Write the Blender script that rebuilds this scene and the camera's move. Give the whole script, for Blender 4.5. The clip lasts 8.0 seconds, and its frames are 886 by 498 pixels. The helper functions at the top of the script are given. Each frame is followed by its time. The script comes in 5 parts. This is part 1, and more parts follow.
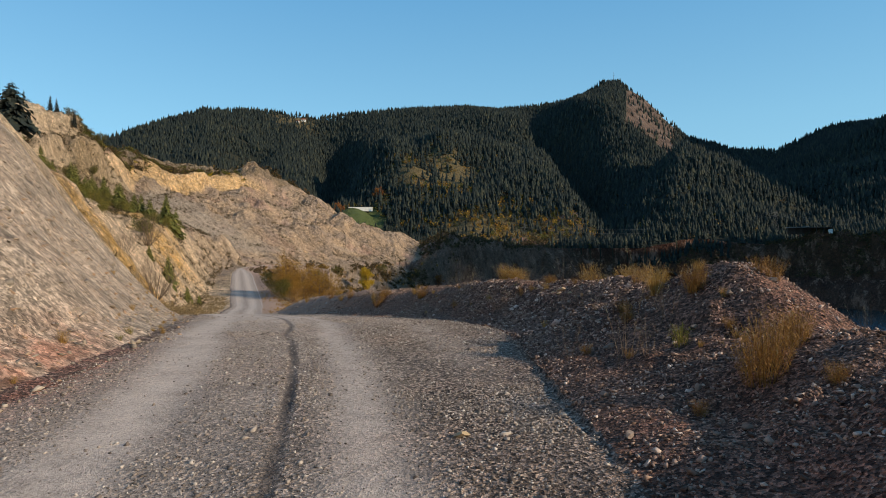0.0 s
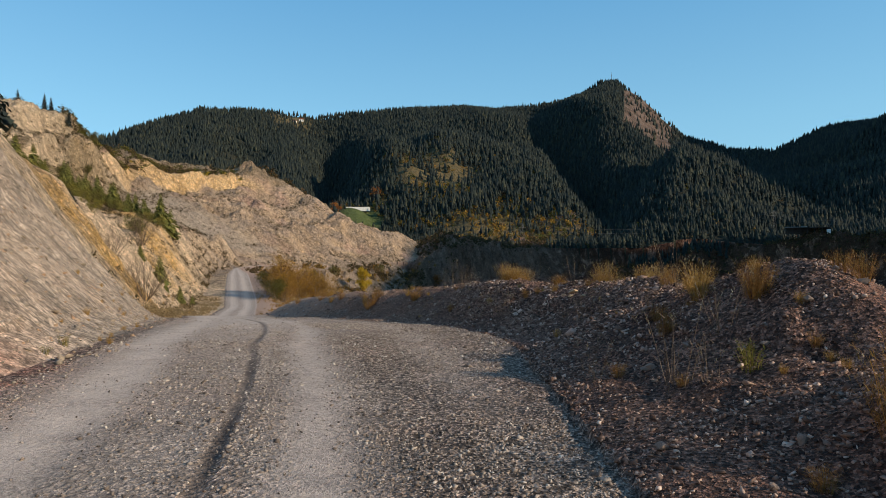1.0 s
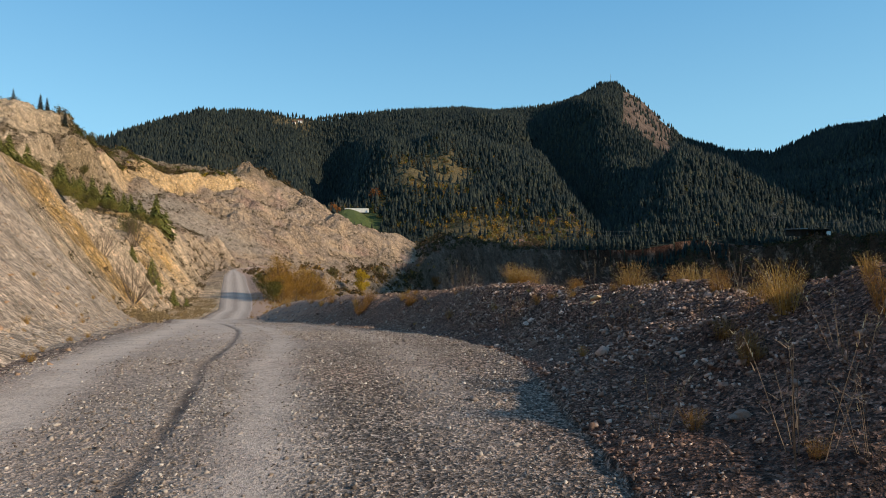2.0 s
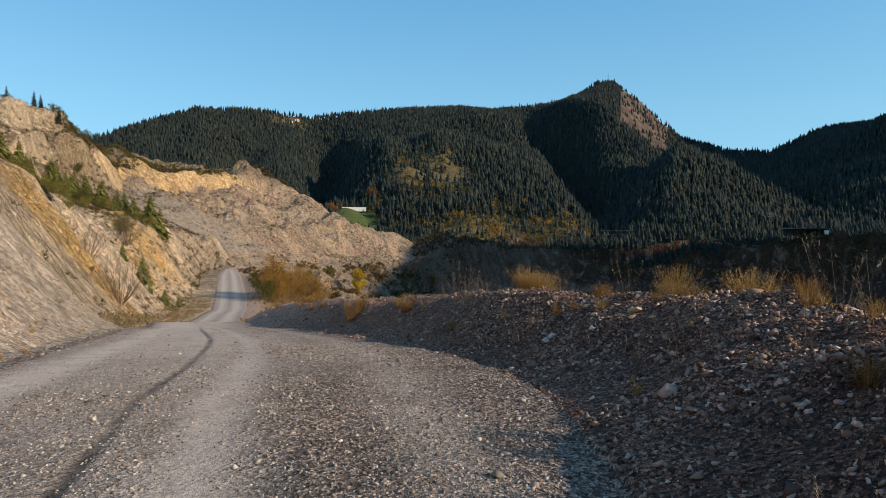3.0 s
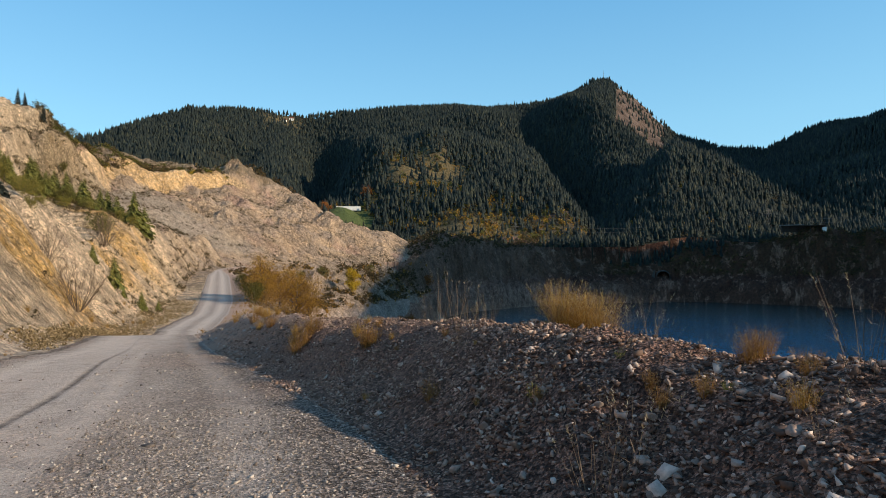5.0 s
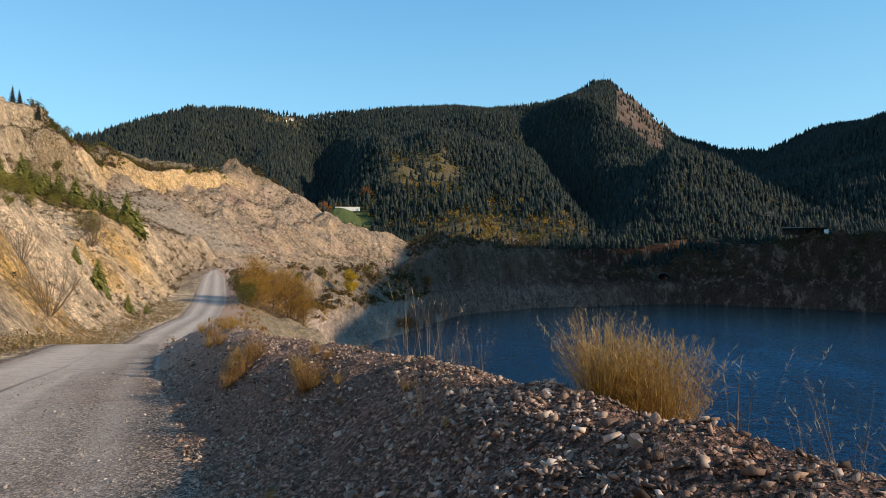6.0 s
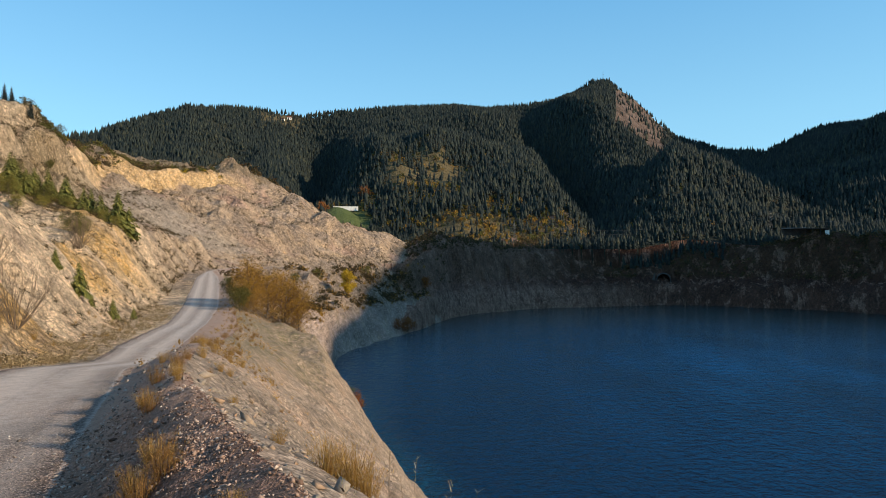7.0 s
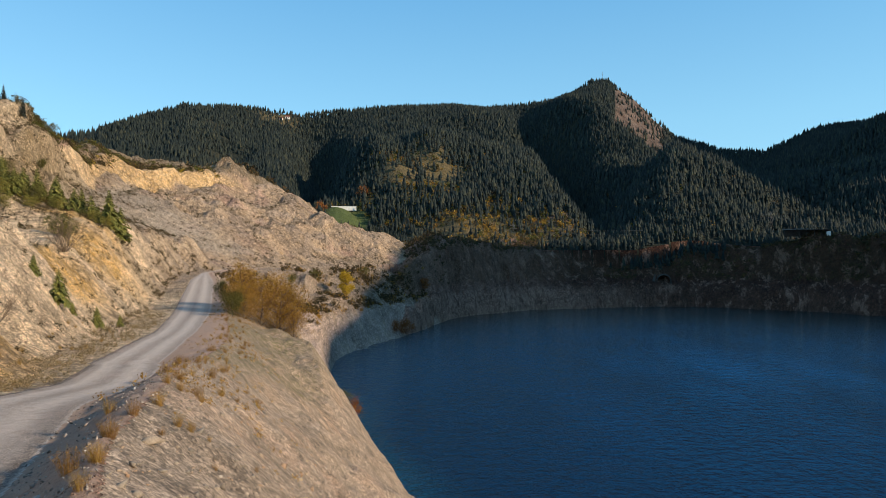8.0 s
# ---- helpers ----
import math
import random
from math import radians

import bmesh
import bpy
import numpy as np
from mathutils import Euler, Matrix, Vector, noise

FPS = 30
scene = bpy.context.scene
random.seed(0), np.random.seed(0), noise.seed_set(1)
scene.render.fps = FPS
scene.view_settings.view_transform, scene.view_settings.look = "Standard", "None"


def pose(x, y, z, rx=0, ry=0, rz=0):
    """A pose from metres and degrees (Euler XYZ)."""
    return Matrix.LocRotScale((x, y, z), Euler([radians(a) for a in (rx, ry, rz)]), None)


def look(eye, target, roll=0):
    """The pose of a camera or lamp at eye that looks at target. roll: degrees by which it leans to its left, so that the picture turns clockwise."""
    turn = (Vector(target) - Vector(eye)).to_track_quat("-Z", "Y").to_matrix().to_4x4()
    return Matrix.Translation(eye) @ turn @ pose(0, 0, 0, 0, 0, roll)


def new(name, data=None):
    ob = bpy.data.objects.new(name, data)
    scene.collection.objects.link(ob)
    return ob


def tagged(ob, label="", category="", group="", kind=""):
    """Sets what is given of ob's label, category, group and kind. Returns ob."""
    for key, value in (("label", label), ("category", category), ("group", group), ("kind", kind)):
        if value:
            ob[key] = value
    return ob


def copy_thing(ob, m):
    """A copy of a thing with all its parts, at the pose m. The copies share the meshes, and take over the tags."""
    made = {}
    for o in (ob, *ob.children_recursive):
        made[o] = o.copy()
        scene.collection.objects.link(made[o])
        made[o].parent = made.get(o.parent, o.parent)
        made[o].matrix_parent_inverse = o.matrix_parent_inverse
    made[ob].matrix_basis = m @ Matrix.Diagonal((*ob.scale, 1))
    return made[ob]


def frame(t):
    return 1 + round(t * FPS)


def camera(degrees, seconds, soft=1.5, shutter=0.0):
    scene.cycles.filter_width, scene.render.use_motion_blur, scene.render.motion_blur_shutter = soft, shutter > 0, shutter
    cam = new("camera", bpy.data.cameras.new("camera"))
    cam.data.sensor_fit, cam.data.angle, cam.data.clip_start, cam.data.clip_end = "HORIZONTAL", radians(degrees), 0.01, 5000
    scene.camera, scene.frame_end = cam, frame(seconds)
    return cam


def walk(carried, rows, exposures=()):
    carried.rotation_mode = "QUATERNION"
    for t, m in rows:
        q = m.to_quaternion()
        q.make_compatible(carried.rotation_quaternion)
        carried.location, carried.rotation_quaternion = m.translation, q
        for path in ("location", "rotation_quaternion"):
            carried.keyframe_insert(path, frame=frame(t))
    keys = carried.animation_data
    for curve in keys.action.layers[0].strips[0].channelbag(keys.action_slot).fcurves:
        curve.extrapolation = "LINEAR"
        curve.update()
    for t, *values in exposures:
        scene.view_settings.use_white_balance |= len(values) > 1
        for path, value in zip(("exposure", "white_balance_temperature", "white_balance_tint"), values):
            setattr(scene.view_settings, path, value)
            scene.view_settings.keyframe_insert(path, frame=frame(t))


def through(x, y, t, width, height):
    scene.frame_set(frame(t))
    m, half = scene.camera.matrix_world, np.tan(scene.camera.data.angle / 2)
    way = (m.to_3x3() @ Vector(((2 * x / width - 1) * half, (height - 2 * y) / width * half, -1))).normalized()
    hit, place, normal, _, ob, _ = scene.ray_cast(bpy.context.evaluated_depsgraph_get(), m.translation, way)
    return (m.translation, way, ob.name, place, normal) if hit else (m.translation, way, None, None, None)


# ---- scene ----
cam = camera(70.0, 8.0, soft=0.65)
PATH = [
    (0, (0.047, 1.265, 1.138), (0.044, 3.265, 1.141), -0.2),
    (0.5, (0.067, 1.968, 1.119), (0.067, 3.968, 1.123), -0.2),
    (1, (0.097, 2.688, 1.085), (0.101, 4.688, 1.088), -0.2),
    (1.5, (0.118, 3.45, 1.045), (0.125, 5.45, 1.048), -0.1),
    (1.7, (0.12, 3.771, 1.041), (0.127, 5.771, 1.046), -0.2),
    (2.8, (0.09, 5.503, 1.035), (0.099, 7.503, 1.045), 0.1),
    (3, (0.065, 5.819, 1.063), (0.081, 7.819, 1.068), -0.1),
    (3.5, (0.085, 6.763, 1.073), (0.103, 8.763, 1.078), -0.1),
    (4, (0.143, 7.852, 1.087), (0.164, 9.852, 1.091), -0.1),
    (4.5, (0.208, 9.075, 1.099), (0.232, 11.075, 1.104), -0.1),
    (4.7, (0.233, 9.595, 1.111), (0.258, 11.595, 1.115), -0.3),
    (5.8, (0.603, 12.259, 1.111), (0.635, 14.258, 1.108), -0.5),
    (6, (0.628, 12.856, 1.142), (0.658, 14.856, 1.147), -0.2),
    (6.5, (0.631, 14.401, 1.364), (0.663, 16.401, 1.368), -0.2),
    (7, (0.563, 15.88, 1.641), (0.598, 17.879, 1.644), -0.1),
    (7.5, (0.448, 17.513, 1.942), (0.485, 19.512, 1.945), -0.1),
    (8, (0.331, 19.205, 2.221), (0.371, 21.205, 2.223), -0.0),
]
walk(cam, [(t, look(eye, target, roll)) for t, eye, target, roll in PATH], exposures=[(0, -0.19), (1.5, -0.16), (3.5, -0.06), (4.5, 0.0), (6.5, 0.07), (8, 0.06)])

# ---- world and sun ----
SUN = Vector((0.875, -0.38, 0.40)).normalized()
world = bpy.data.worlds.new("sky")
scene.world = world
world.use_nodes = True
wn = world.node_tree
sky = wn.nodes.new("ShaderNodeTexSky")
sky.sky_type = "NISHITA"
sky.sun_disc = False
sky.sun_elevation = math.asin(SUN.z)
sky.sun_rotation = math.atan2(SUN.x, SUN.y)
sky.altitude, sky.dust_density, sky.ozone_density = 600, 0.1, 2.6
clear = wn.nodes.new("ShaderNodeMix")
clear.data_type, clear.blend_type = "RGBA", "MULTIPLY"
clear.inputs[0].default_value = 1.0
clear.inputs[7].default_value = (0.84, 1.06, 1.04, 1)
wn.links.new(sky.outputs[0], clear.inputs[6])
# the clear autumn blue, deepening with height
aim = wn.nodes.new("ShaderNodeTexCoord")
split = wn.nodes.new("ShaderNodeSeparateXYZ")
wn.links.new(aim.outputs["Generated"], split.inputs[0])
blue = wn.nodes.new("ShaderNodeValToRGB")
while len(blue.color_ramp.elements) < 4:
    blue.color_ramp.elements.new(0.5)
for stop, (at, c) in zip(blue.color_ramp.elements, ((0.0, (0.36, 0.69, 0.90)), (0.19, (0.285, 0.635, 0.90)), (0.37, (0.165, 0.485, 0.83)), (1.0, (0.115, 0.235, 0.43)))):
    stop.position, stop.color = at, (*c, 1)
wn.links.new(split.outputs[2], blue.inputs[0])
gain = wn.nodes.new("ShaderNodeMix")
gain.data_type, gain.blend_type = "RGBA", "MULTIPLY"
gain.inputs[0].default_value = 1.0
gain.inputs[7].default_value = (5.26, 5.26, 5.26, 1)
wn.links.new(blue.outputs[0], gain.inputs[6])
both = wn.nodes.new("ShaderNodeMix")
both.data_type = "RGBA"
both.inputs[0].default_value = 0.7
wn.links.new(clear.outputs[2], both.inputs[6])
wn.links.new(gain.outputs[2], both.inputs[7])
wn.links.new(both.outputs[2], wn.nodes["Background"].inputs[0])
wn.nodes["Background"].inputs[1].default_value = 0.19
lamp = bpy.data.lights.new("sun", "SUN")
lamp.energy, lamp.angle, lamp.color = 5.6, radians(0.6), (1.0, 0.815, 0.595)
sun = new("sun", lamp)
sun.matrix_world = look(SUN * 500, (0, 0, 0))


# ---- small helpers ----
def table(ys, vs, lo=-40.0, hi=1700.0, soft=1.2):
    """A smooth curve through a few knots, to be looked up by distance."""
    grid = np.concatenate([np.arange(lo, 60, 0.25), np.arange(60, hi, 1.0)])
    v = np.interp(grid, ys, vs)
    k = 9
    for _ in range(int(soft * 3)):
        p = np.pad(v, k // 2, mode="edge")
        v = np.convolve(p, np.ones(k) / k, mode="valid")
    return lambda y: np.interp(y, grid, v)


def hash2(ix, iy, seed):
    h = (ix.astype(np.int64) * 374761393 + iy.astype(np.int64) * 668265263 + seed * 974634541) & 0xFFFFFFFF
    h = ((h ^ (h >> 13)) * 1274126177) & 0xFFFFFFFF
    return ((h ^ (h >> 16)) & 0xFFFF) / 65535.0


def value_noise(x, y, seed=0):
    ix, iy = np.floor(x), np.floor(y)
    fx, fy = x - ix, y - iy
    fx, fy = fx * fx * (3 - 2 * fx), fy * fy * (3 - 2 * fy)
    a, b = hash2(ix, iy, seed), hash2(ix + 1, iy, seed)
    c, d = hash2(ix, iy + 1, seed), hash2(ix + 1, iy + 1, seed)
    return (a + (b - a) * fx) * (1 - fy) + (c + (d - c) * fx) * fy - 0.5


def fbm(x, y, size, octaves=4, seed=0, gain=0.5):
    v, amp, f = 0, 1.0, 1.0 / size
    for o in range(octaves):
        v = v + amp * value_noise(x * f + 17.3 * o, y * f - 9.1 * o, seed + o)
        amp, f = amp * gain, f * 2.03
    return v


def ridged(x, y, size, octaves=4, seed=0):
    v, amp, f = 0, 1.0, 1.0 / size
    for o in range(octaves):
        v = v + amp * (0.5 - np.abs(value_noise(x * f + 31.7 * o, y * f + 5.9 * o, seed + o)) * 2)
        amp, f = amp * 0.5, f * 2.1
    return v


def ramp(v, lo, hi):
    t = np.clip((v - lo) / (hi - lo), 0, 1)
    return t * t * (3 - 2 * t)


# ---- plan of the place: lines along the road, by distance y ----
WATER = -35.0
road_l = table([-30, 0, 8, 12, 16, 20, 24, 28, 40, 53, 73, 85, 120, 168, 215, 251, 285, 312, 340, 370, 400, 460], [-2.4, -2.8, -3.5, -4.4, -5.8, -7.2, -8.8, -10, -15, -18.6, -25, -28, -40, -56, -69.5, -71.5, -59.5, -45.5, -27.5, -9.5, 5.5, 30.5])
road_r = table([-30, 0, 8, 12, 16, 20, 24, 28, 40, 53, 73, 85, 120, 168, 215, 251, 285, 312, 340, 370, 400, 460], [1.0, 1.0, 1.0, 0.95, -0.4, -2.3, -4.2, -6, -11, -14.6, -20.8, -24, -34.5, -50.5, -68.5, -70.5, -58.5, -44.5, -26.5, -8.5, 6.5, 31.5])
road_z = table([-30, 0, 8, 11.4, 16.2, 20.4, 22.5, 28.3, 38.7, 51, 87, 119, 150, 175, 251, 312, 400], [0.2, 0.0, -0.06, -0.13, -0.47, -0.85, -1.02, -1.65, -2.58, -4.5, -6.5, -7.6, -6.5, -5.0, -4.6, -6, -5])
foot_x = table([-30, 0, 8.2, 10.4, 22.4, 26, 38, 51, 70, 90, 120, 150, 175, 215, 251, 285, 312, 340, 370, 400, 460], [-2.7, -3.1, -3.9, -4.3, -8.9, -10.2, -15.6, -20.4, -27, -34, -44, -54, -62, -70, -72, -60, -46, -28, -10, 5, 30])
crest_x = table([-30, 0, 7.85, 11.2, 12.3, 13.2, 14, 15, 15.6, 16.5, 17.4, 18.6, 19.5, 20.4, 22, 28, 29.3, 37.6, 50, 60, 81, 100, 120, 168, 215, 251, 285, 312, 340, 370, 400], [3.6, 3.2, 3.0, 3.05, 3.05, 2.6, 2.12, 1.72, 1.45, 1.15, 0.9, 0.4, 0.0, -0.5, -1.3, -4.2, -4.9, -7.3, -11.5, -14, -19.3, -25.5, -32, -48.5, -67.5, -69.5, -57.5, -43.5, -25.5, -7.5, 7.5])
# crest before y 5 is out of view, raised to shade the road
crest_z = table([-30, 1, 4.0, 5.5, 6.4, 7.3, 8.6, 9.3, 10.5, 12.2, 13.3, 14, 15, 15.6, 16.5, 17.4, 18.6, 20.4, 22, 28, 29.3, 37.6, 50, 60, 81, 100, 120, 168, 215, 400], [0.3, 1.0, 0.76, 0.48, 0.52, 0.58, 0.62, 0.62, 0.62, 0.80, 0.39, 0.54, 0.57, 0.44, 0.32, 0.29, 0.16, 0.04, -0.12, -0.69, -0.9, -1.56, -3.3, -4.7, -6.4, -7.0, -7.4, -5.2, -5.0, -5.0], soft=0.4)
shore_x = table([168, 200, 239, 291, 352, 392, 410, 430], [-14, -26, -32, -13, 11, 46, 83, 150])
hill_near = lambda u: np.interp(u, [0, 0.5, 2, 8, 16, 30, 60, 200], [0, 0.25, 1.7, 7.9, 14.5, 22, 34, 70])
hill_mid = lambda u: np.interp(u, [0, 1.5, 10, 14, 33, 37, 44, 46.5, 50, 53, 60, 64, 72, 130, 250], [0, 0.8, 11.5, 13.0, 16.5, 18, 25, 27, 28.5, 37, 40, 49, 53, 58, 75])
cliff_u = lambda y: np.interp(y, [60, 150, 185, 224, 260, 305, 334, 360], [36, 41, 44, 49, 62, 87, 89, 84])
ledge_k = table([-30, 60, 85, 110, 142, 160, 200], [1.0, 1.0, 0.82, 0.80, 1.08, 1.22, 1.0])
hill_far = lambda u: np.interp(u, [0, 23, 40, 60, 87, 91, 120, 150, 250], [0, 11, 22, 30, 40, 47.5, 52, 56, 62])

# far side, by bearing across the view (side = x over distance)
EYE = (0.5, 16.0)
SIDE = lambda px: (np.asarray(px, float) - 784) / 1120 + 0.018
BEAR = lambda px: (np.asarray(px, float) - 784) / 1120
hill_end = lambda x: np.interp(x, [-140, -125, -109, -80, -66, -37, -23, 0], [70, 57, 45, 31, 20, 12, 5, -4])
far_shore = lambda s: np.interp(s, SIDE([640, 710, 800, 900, 1000, 1100, 1240, 1400, 1568, 1800]), [245, 272, 339, 384, 408, 424, 446, 444, 436, 425])
bank_top = lambda s: np.interp(s, SIDE([640, 750, 850, 950, 1010, 1080, 1185, 1215, 1260, 1330, 1568]), [-4, 0, 0, 0, -8, -11, -11, -3, 1, 4, 6])
foot_r = lambda s: np.maximum(455, far_shore(s) + 50)
ridge_top = lambda s: np.interp(s, BEAR([-300, 0, 180, 260, 350, 440, 480, 560, 620, 720, 820, 880, 950, 1000, 1040, 1070, 1100, 1140, 1180, 1220, 1300, 1380, 1440, 1480, 1568, 1800]), (441 - np.array([250, 262, 250, 224, 198, 198, 201, 212, 206, 198, 196, 200, 192, 186, 170, 151, 150, 175, 214, 250, 272, 276, 248, 232, 222, 200])) / 1120)
spur_top = lambda s: np.interp(s, BEAR([900, 1040, 1100, 1150, 1215, 1300, 1400, 1490, 1568, 1800]), (441 - np.array([440, 425, 380, 315, 258, 290, 345, 398, 405, 410])) / 1120)


def mountains(x, y):
    r = np.hypot(x - EYE[0], y - EYE[1])
    s = (x - EYE[0]) / np.maximum(y - EYE[1], 1)
    tilt = 1 / np.sqrt(1 + s * s)
    rr = 1250 - 250 * ramp(s, BEAR(500), BEAR(150))
    base = 2.0
    r0 = foot_r(s)
    t = np.clip((r - r0) / (rr - r0), 0, 1.25)
    top = ridge_top(s) * rr * tilt + 9.5
    main = base + (top - base) * np.where(t < 1, t ** 1.3, 1 - (t - 1) * 2.5)
    fold = fbm(x, y * 0.7, 260, 4, 40) * 95 + ridged(x + 0.3 * y, y * 0.25, 120, 2, 44) * 22
    ravine = 55 * np.exp(-((s - BEAR(1110) + 0.16 * t) / 0.04) ** 2) + 60 * np.exp(-((s - BEAR(588)) / 0.04) ** 2)
    main = main + (fold - ravine) * np.clip(t * (1 - t) * 4, 0, 1)
    sr = 740.0
    st = spur_top(s) * sr * tilt + 1.6
    q = np.clip(1 - np.abs(r - sr) / np.where(r < sr, 270, 300), 0, 1)
    spur = base + (st - base) * q ** 0.9 + fbm(x, y, 90, 3, 50) * 24 * np.clip(q * (1 - q) * 4, 0, 1)
    knoll = base + 82 * np.exp(-((s - BEAR(775)) / 0.085) ** 2 - ((r - 690) / 110) ** 2)
    meadow = base + 42 * np.exp(-((s - BEAR(615)) / 0.07) ** 2 - ((r - 620) / 90) ** 2)
    z = np.maximum(np.maximum(main, spur), np.maximum(knoll, meadow))
    return z


rut_line = lambda y: np.interp(y, [-5, 4, 8, 11, 18, 30, 200], [0.62, 0.57, 0.44, 0.35, 0.42, 0.46, 0.5])


def wheel_marks(x, y):
    """Where the road is pale with dust and where a dark rut runs, and how far across the road a spot is."""
    rl, rr_ = road_l(y), road_r(y)
    a = (x - rl) / (rr_ - rl)
    c = rut_line(y) + 0.02 * fbm(y, y * 0, 6, 2, 71)
    wide = 0.10 + 0.03 * fbm(x * 0.2, y, 3, 2, 72)
    pale = np.exp(-((a - c + 0.26) / wide) ** 2) + 0.8 * np.exp(-((a - c - 0.13) / 0.075) ** 2) + 0.45 * ramp(y, 6, 11) * np.exp(-((a - c - 0.42) / 0.07) ** 2)
    pale = np.maximum(pale, 0.45 * ramp(y, 9, 18) * (1 - ramp(y, 28, 45)) * ramp(a, 0.02, 0.15) * (1 - ramp(a, 0.62, 0.95)) + ramp(y, 22, 45) * (0.42 + 0.45 * np.exp(-((a - 0.27) / 0.14) ** 2) + 0.55 * np.exp(-((a - 0.71) / 0.14) ** 2)) + 0.36 * (1 - ramp(y, 28, 45)) * (1 - ramp(a, 0.42, 0.66)))
    rut = np.exp(-((a - c) * (rr_ - rl) / 0.052) ** 4) * (1 - 0.8 * ramp(y, 20, 34)) * (0.95 + 0.7 * fbm(x, y, 1.1, 3, 73))
    on = ((a > 0) & (a < 1)).astype(float)
    return a, np.clip(pale, 0, 1) * on, np.clip(rut, 0, 1) * on


def scree_zone(u, y):
    """The even grey scree between the ledge and the upper cliff."""
    return ramp(y, 160, 182) * (1 - ramp(y, 272, 300)) * ramp(u, 9, 17) * (1 - ramp(u, cliff_u(y) - 9, cliff_u(y) - 3))


def height(x, y):
    """The ground's height, and which part of the place a spot belongs to."""
    rl, rr_, rz, fx, cx, cz = road_l(y), road_r(y), road_z(y), foot_x(y), crest_x(y), crest_z(y)
    # carriageway, with ruts and a raised middle
    mid = (rl + rr_) / 2
    _, pale, rut = wheel_marks(x, y)
    z = rz + (0.04 * fbm(x, y, 1.6, 4, 3) + 0.026 * fbm(x, y, 0.3, 2, 5)) * (1 - 0.85 * np.clip(pale * 1.3, 0, 1)) - 0.022 * rut - 0.012 * pale
    # hillside on the outer side
    u = fx - x
    near, far = 1 - ramp(y + 0.35 * u, 25, 34), ramp(y - 0.75 * np.clip(u - 48, 0, 30), 215, 265)
    h = hill_near(u) * near + (1 - near) * ((hill_mid(np.minimum(u, 44)) * ledge_k(y) + (hill_mid(np.maximum(u, 44)) - 25) * (0.6 + 0.4 * ramp(y, 160, 215))) * (1 - far) + hill_far(u) * far)
    cut = ramp(y, 412, 460) * ramp(x, -150, -110)
    h = h * (1 - 0.9 * cut)
    end = np.minimum(h, hill_end(x) - rz + fbm(x, y, 18, 3, 27) * 5)
    h = h + (end - h) * ramp(y, 315, 350)
    rough = np.clip(u / 6, 0, 1)
    still = 1 - 0.8 * scree_zone(u, y)
    big = np.clip(u / 30, 0, 1) * ramp(y, 40, 120)
    h = h + rough * (0.9 * fbm(x, y, 3.2, 5, 11, 0.55) + 0.5 * ridged(x * 1.0, y * 0.6, 2.4, 3, 14) - 0.1) * (0.5 + 0.5 * near) + still * big * (fbm(x, y, 26, 5, 21, 0.55) * 5 + ridged(x, y * 0.7, 14, 5, 24) * 2.0)
    mid_ = np.clip(u / 5, 0, 1) * ramp(y, 30, 60) * (1 - 0.5 * ramp(y, 200, 300))
    h = h + still * mid_ * (fbm(x, y, 9, 5, 16, 0.55) * 2.0 + ridged(x * 0.28 + y * 0.1, y, 9, 4, 18) * 2.0 - 1.2)
    # worked ledges on the far face
    tier = (h + fbm(x, y, 40, 3, 28) * 7) / 13.0
    frac = tier - np.floor(tier)
    stepped = (np.floor(tier) + ramp(frac, 0.45, 0.95)) * 13.0 - fbm(x, y, 40, 3, 28) * 7
    worked = np.maximum(ramp(y, 175, 230) * ramp(u, 4, 12), ramp(y, 110, 150) * ramp(u, 36, 46))
    h = h + still * worked * (0.22 * (stepped - h) + (1 - 0.6 * ramp(y, 300, 340)) * ridged(0.46 * x + 0.89 * y, 0.25 * (0.89 * x - 0.46 * y), 16, 5, 29) * 2.4 + fbm(x, y, 6, 4, 30, 0.6) * 1.8)
    # two steep cliff bands across the upper hill, a knob on the far rim, torn rock on the far face
    wave = fbm(x, y, 22, 4, 101) * 7
    cl = cliff_u(y)
    band = ramp(y, 150, 190) * (1 - ramp(y, 340, 365))
    h = h + band * (4 + 1.5 * ramp(y, 215, 240) - 3 * ramp(y, 262, 290)) * (ramp(u + wave, cl - 1, cl + 3.5) - ramp(u + wave, cl + 6, cl + 32))
    h = h + 6.5 * np.exp(-((x + 111) / 10) ** 2 - ((y - 372) / 12) ** 2) * (1 + 0.7 * fbm(x, y, 9, 4, 104, 0.55))
    calm = 1 - 0.8 * ramp(u, cl - 22, cl - 4) * ramp(y, 230, 280) * (1 - ramp(y, 335, 360)) - 0.45 * ramp(y, 345, 375)
    torn = 0.62 * calm * ramp(y, 270, 305) * ramp(u, 2, 10) + 0.4 * ramp(y, 110, 150) * ramp(u, 40, 50) * (1 - ramp(y, 250, 290)) + 0.35 * ramp(y, 60, 90) * ramp(u, 3, 8) * (1 - ramp(u, 14, 20)) * (1 - ramp(y, 180, 230))
    h = h + still * torn * (fbm(x, y, 13, 6, 103, 0.58) * 4.5 + ridged(0.9 * x + 0.3 * y, 0.5 * y - 0.2 * x, 8, 4, 106) * 1.8)
    z = np.where(u > 0, rz + h, z)
    # the gravel bank, and the slope behind it down to the lake
    b = np.clip((x - rr_) / np.maximum(cx - rr_, 0.3), 0, 1)
    bank = rz + (cz - rz) * (b * b * (3 - 2 * b)) + ramp(b, 0.05, 0.5) * (0.16 * fbm(x, y, 0.9, 4, 31) + 0.06 * fbm(x, y, 0.25, 2, 33))
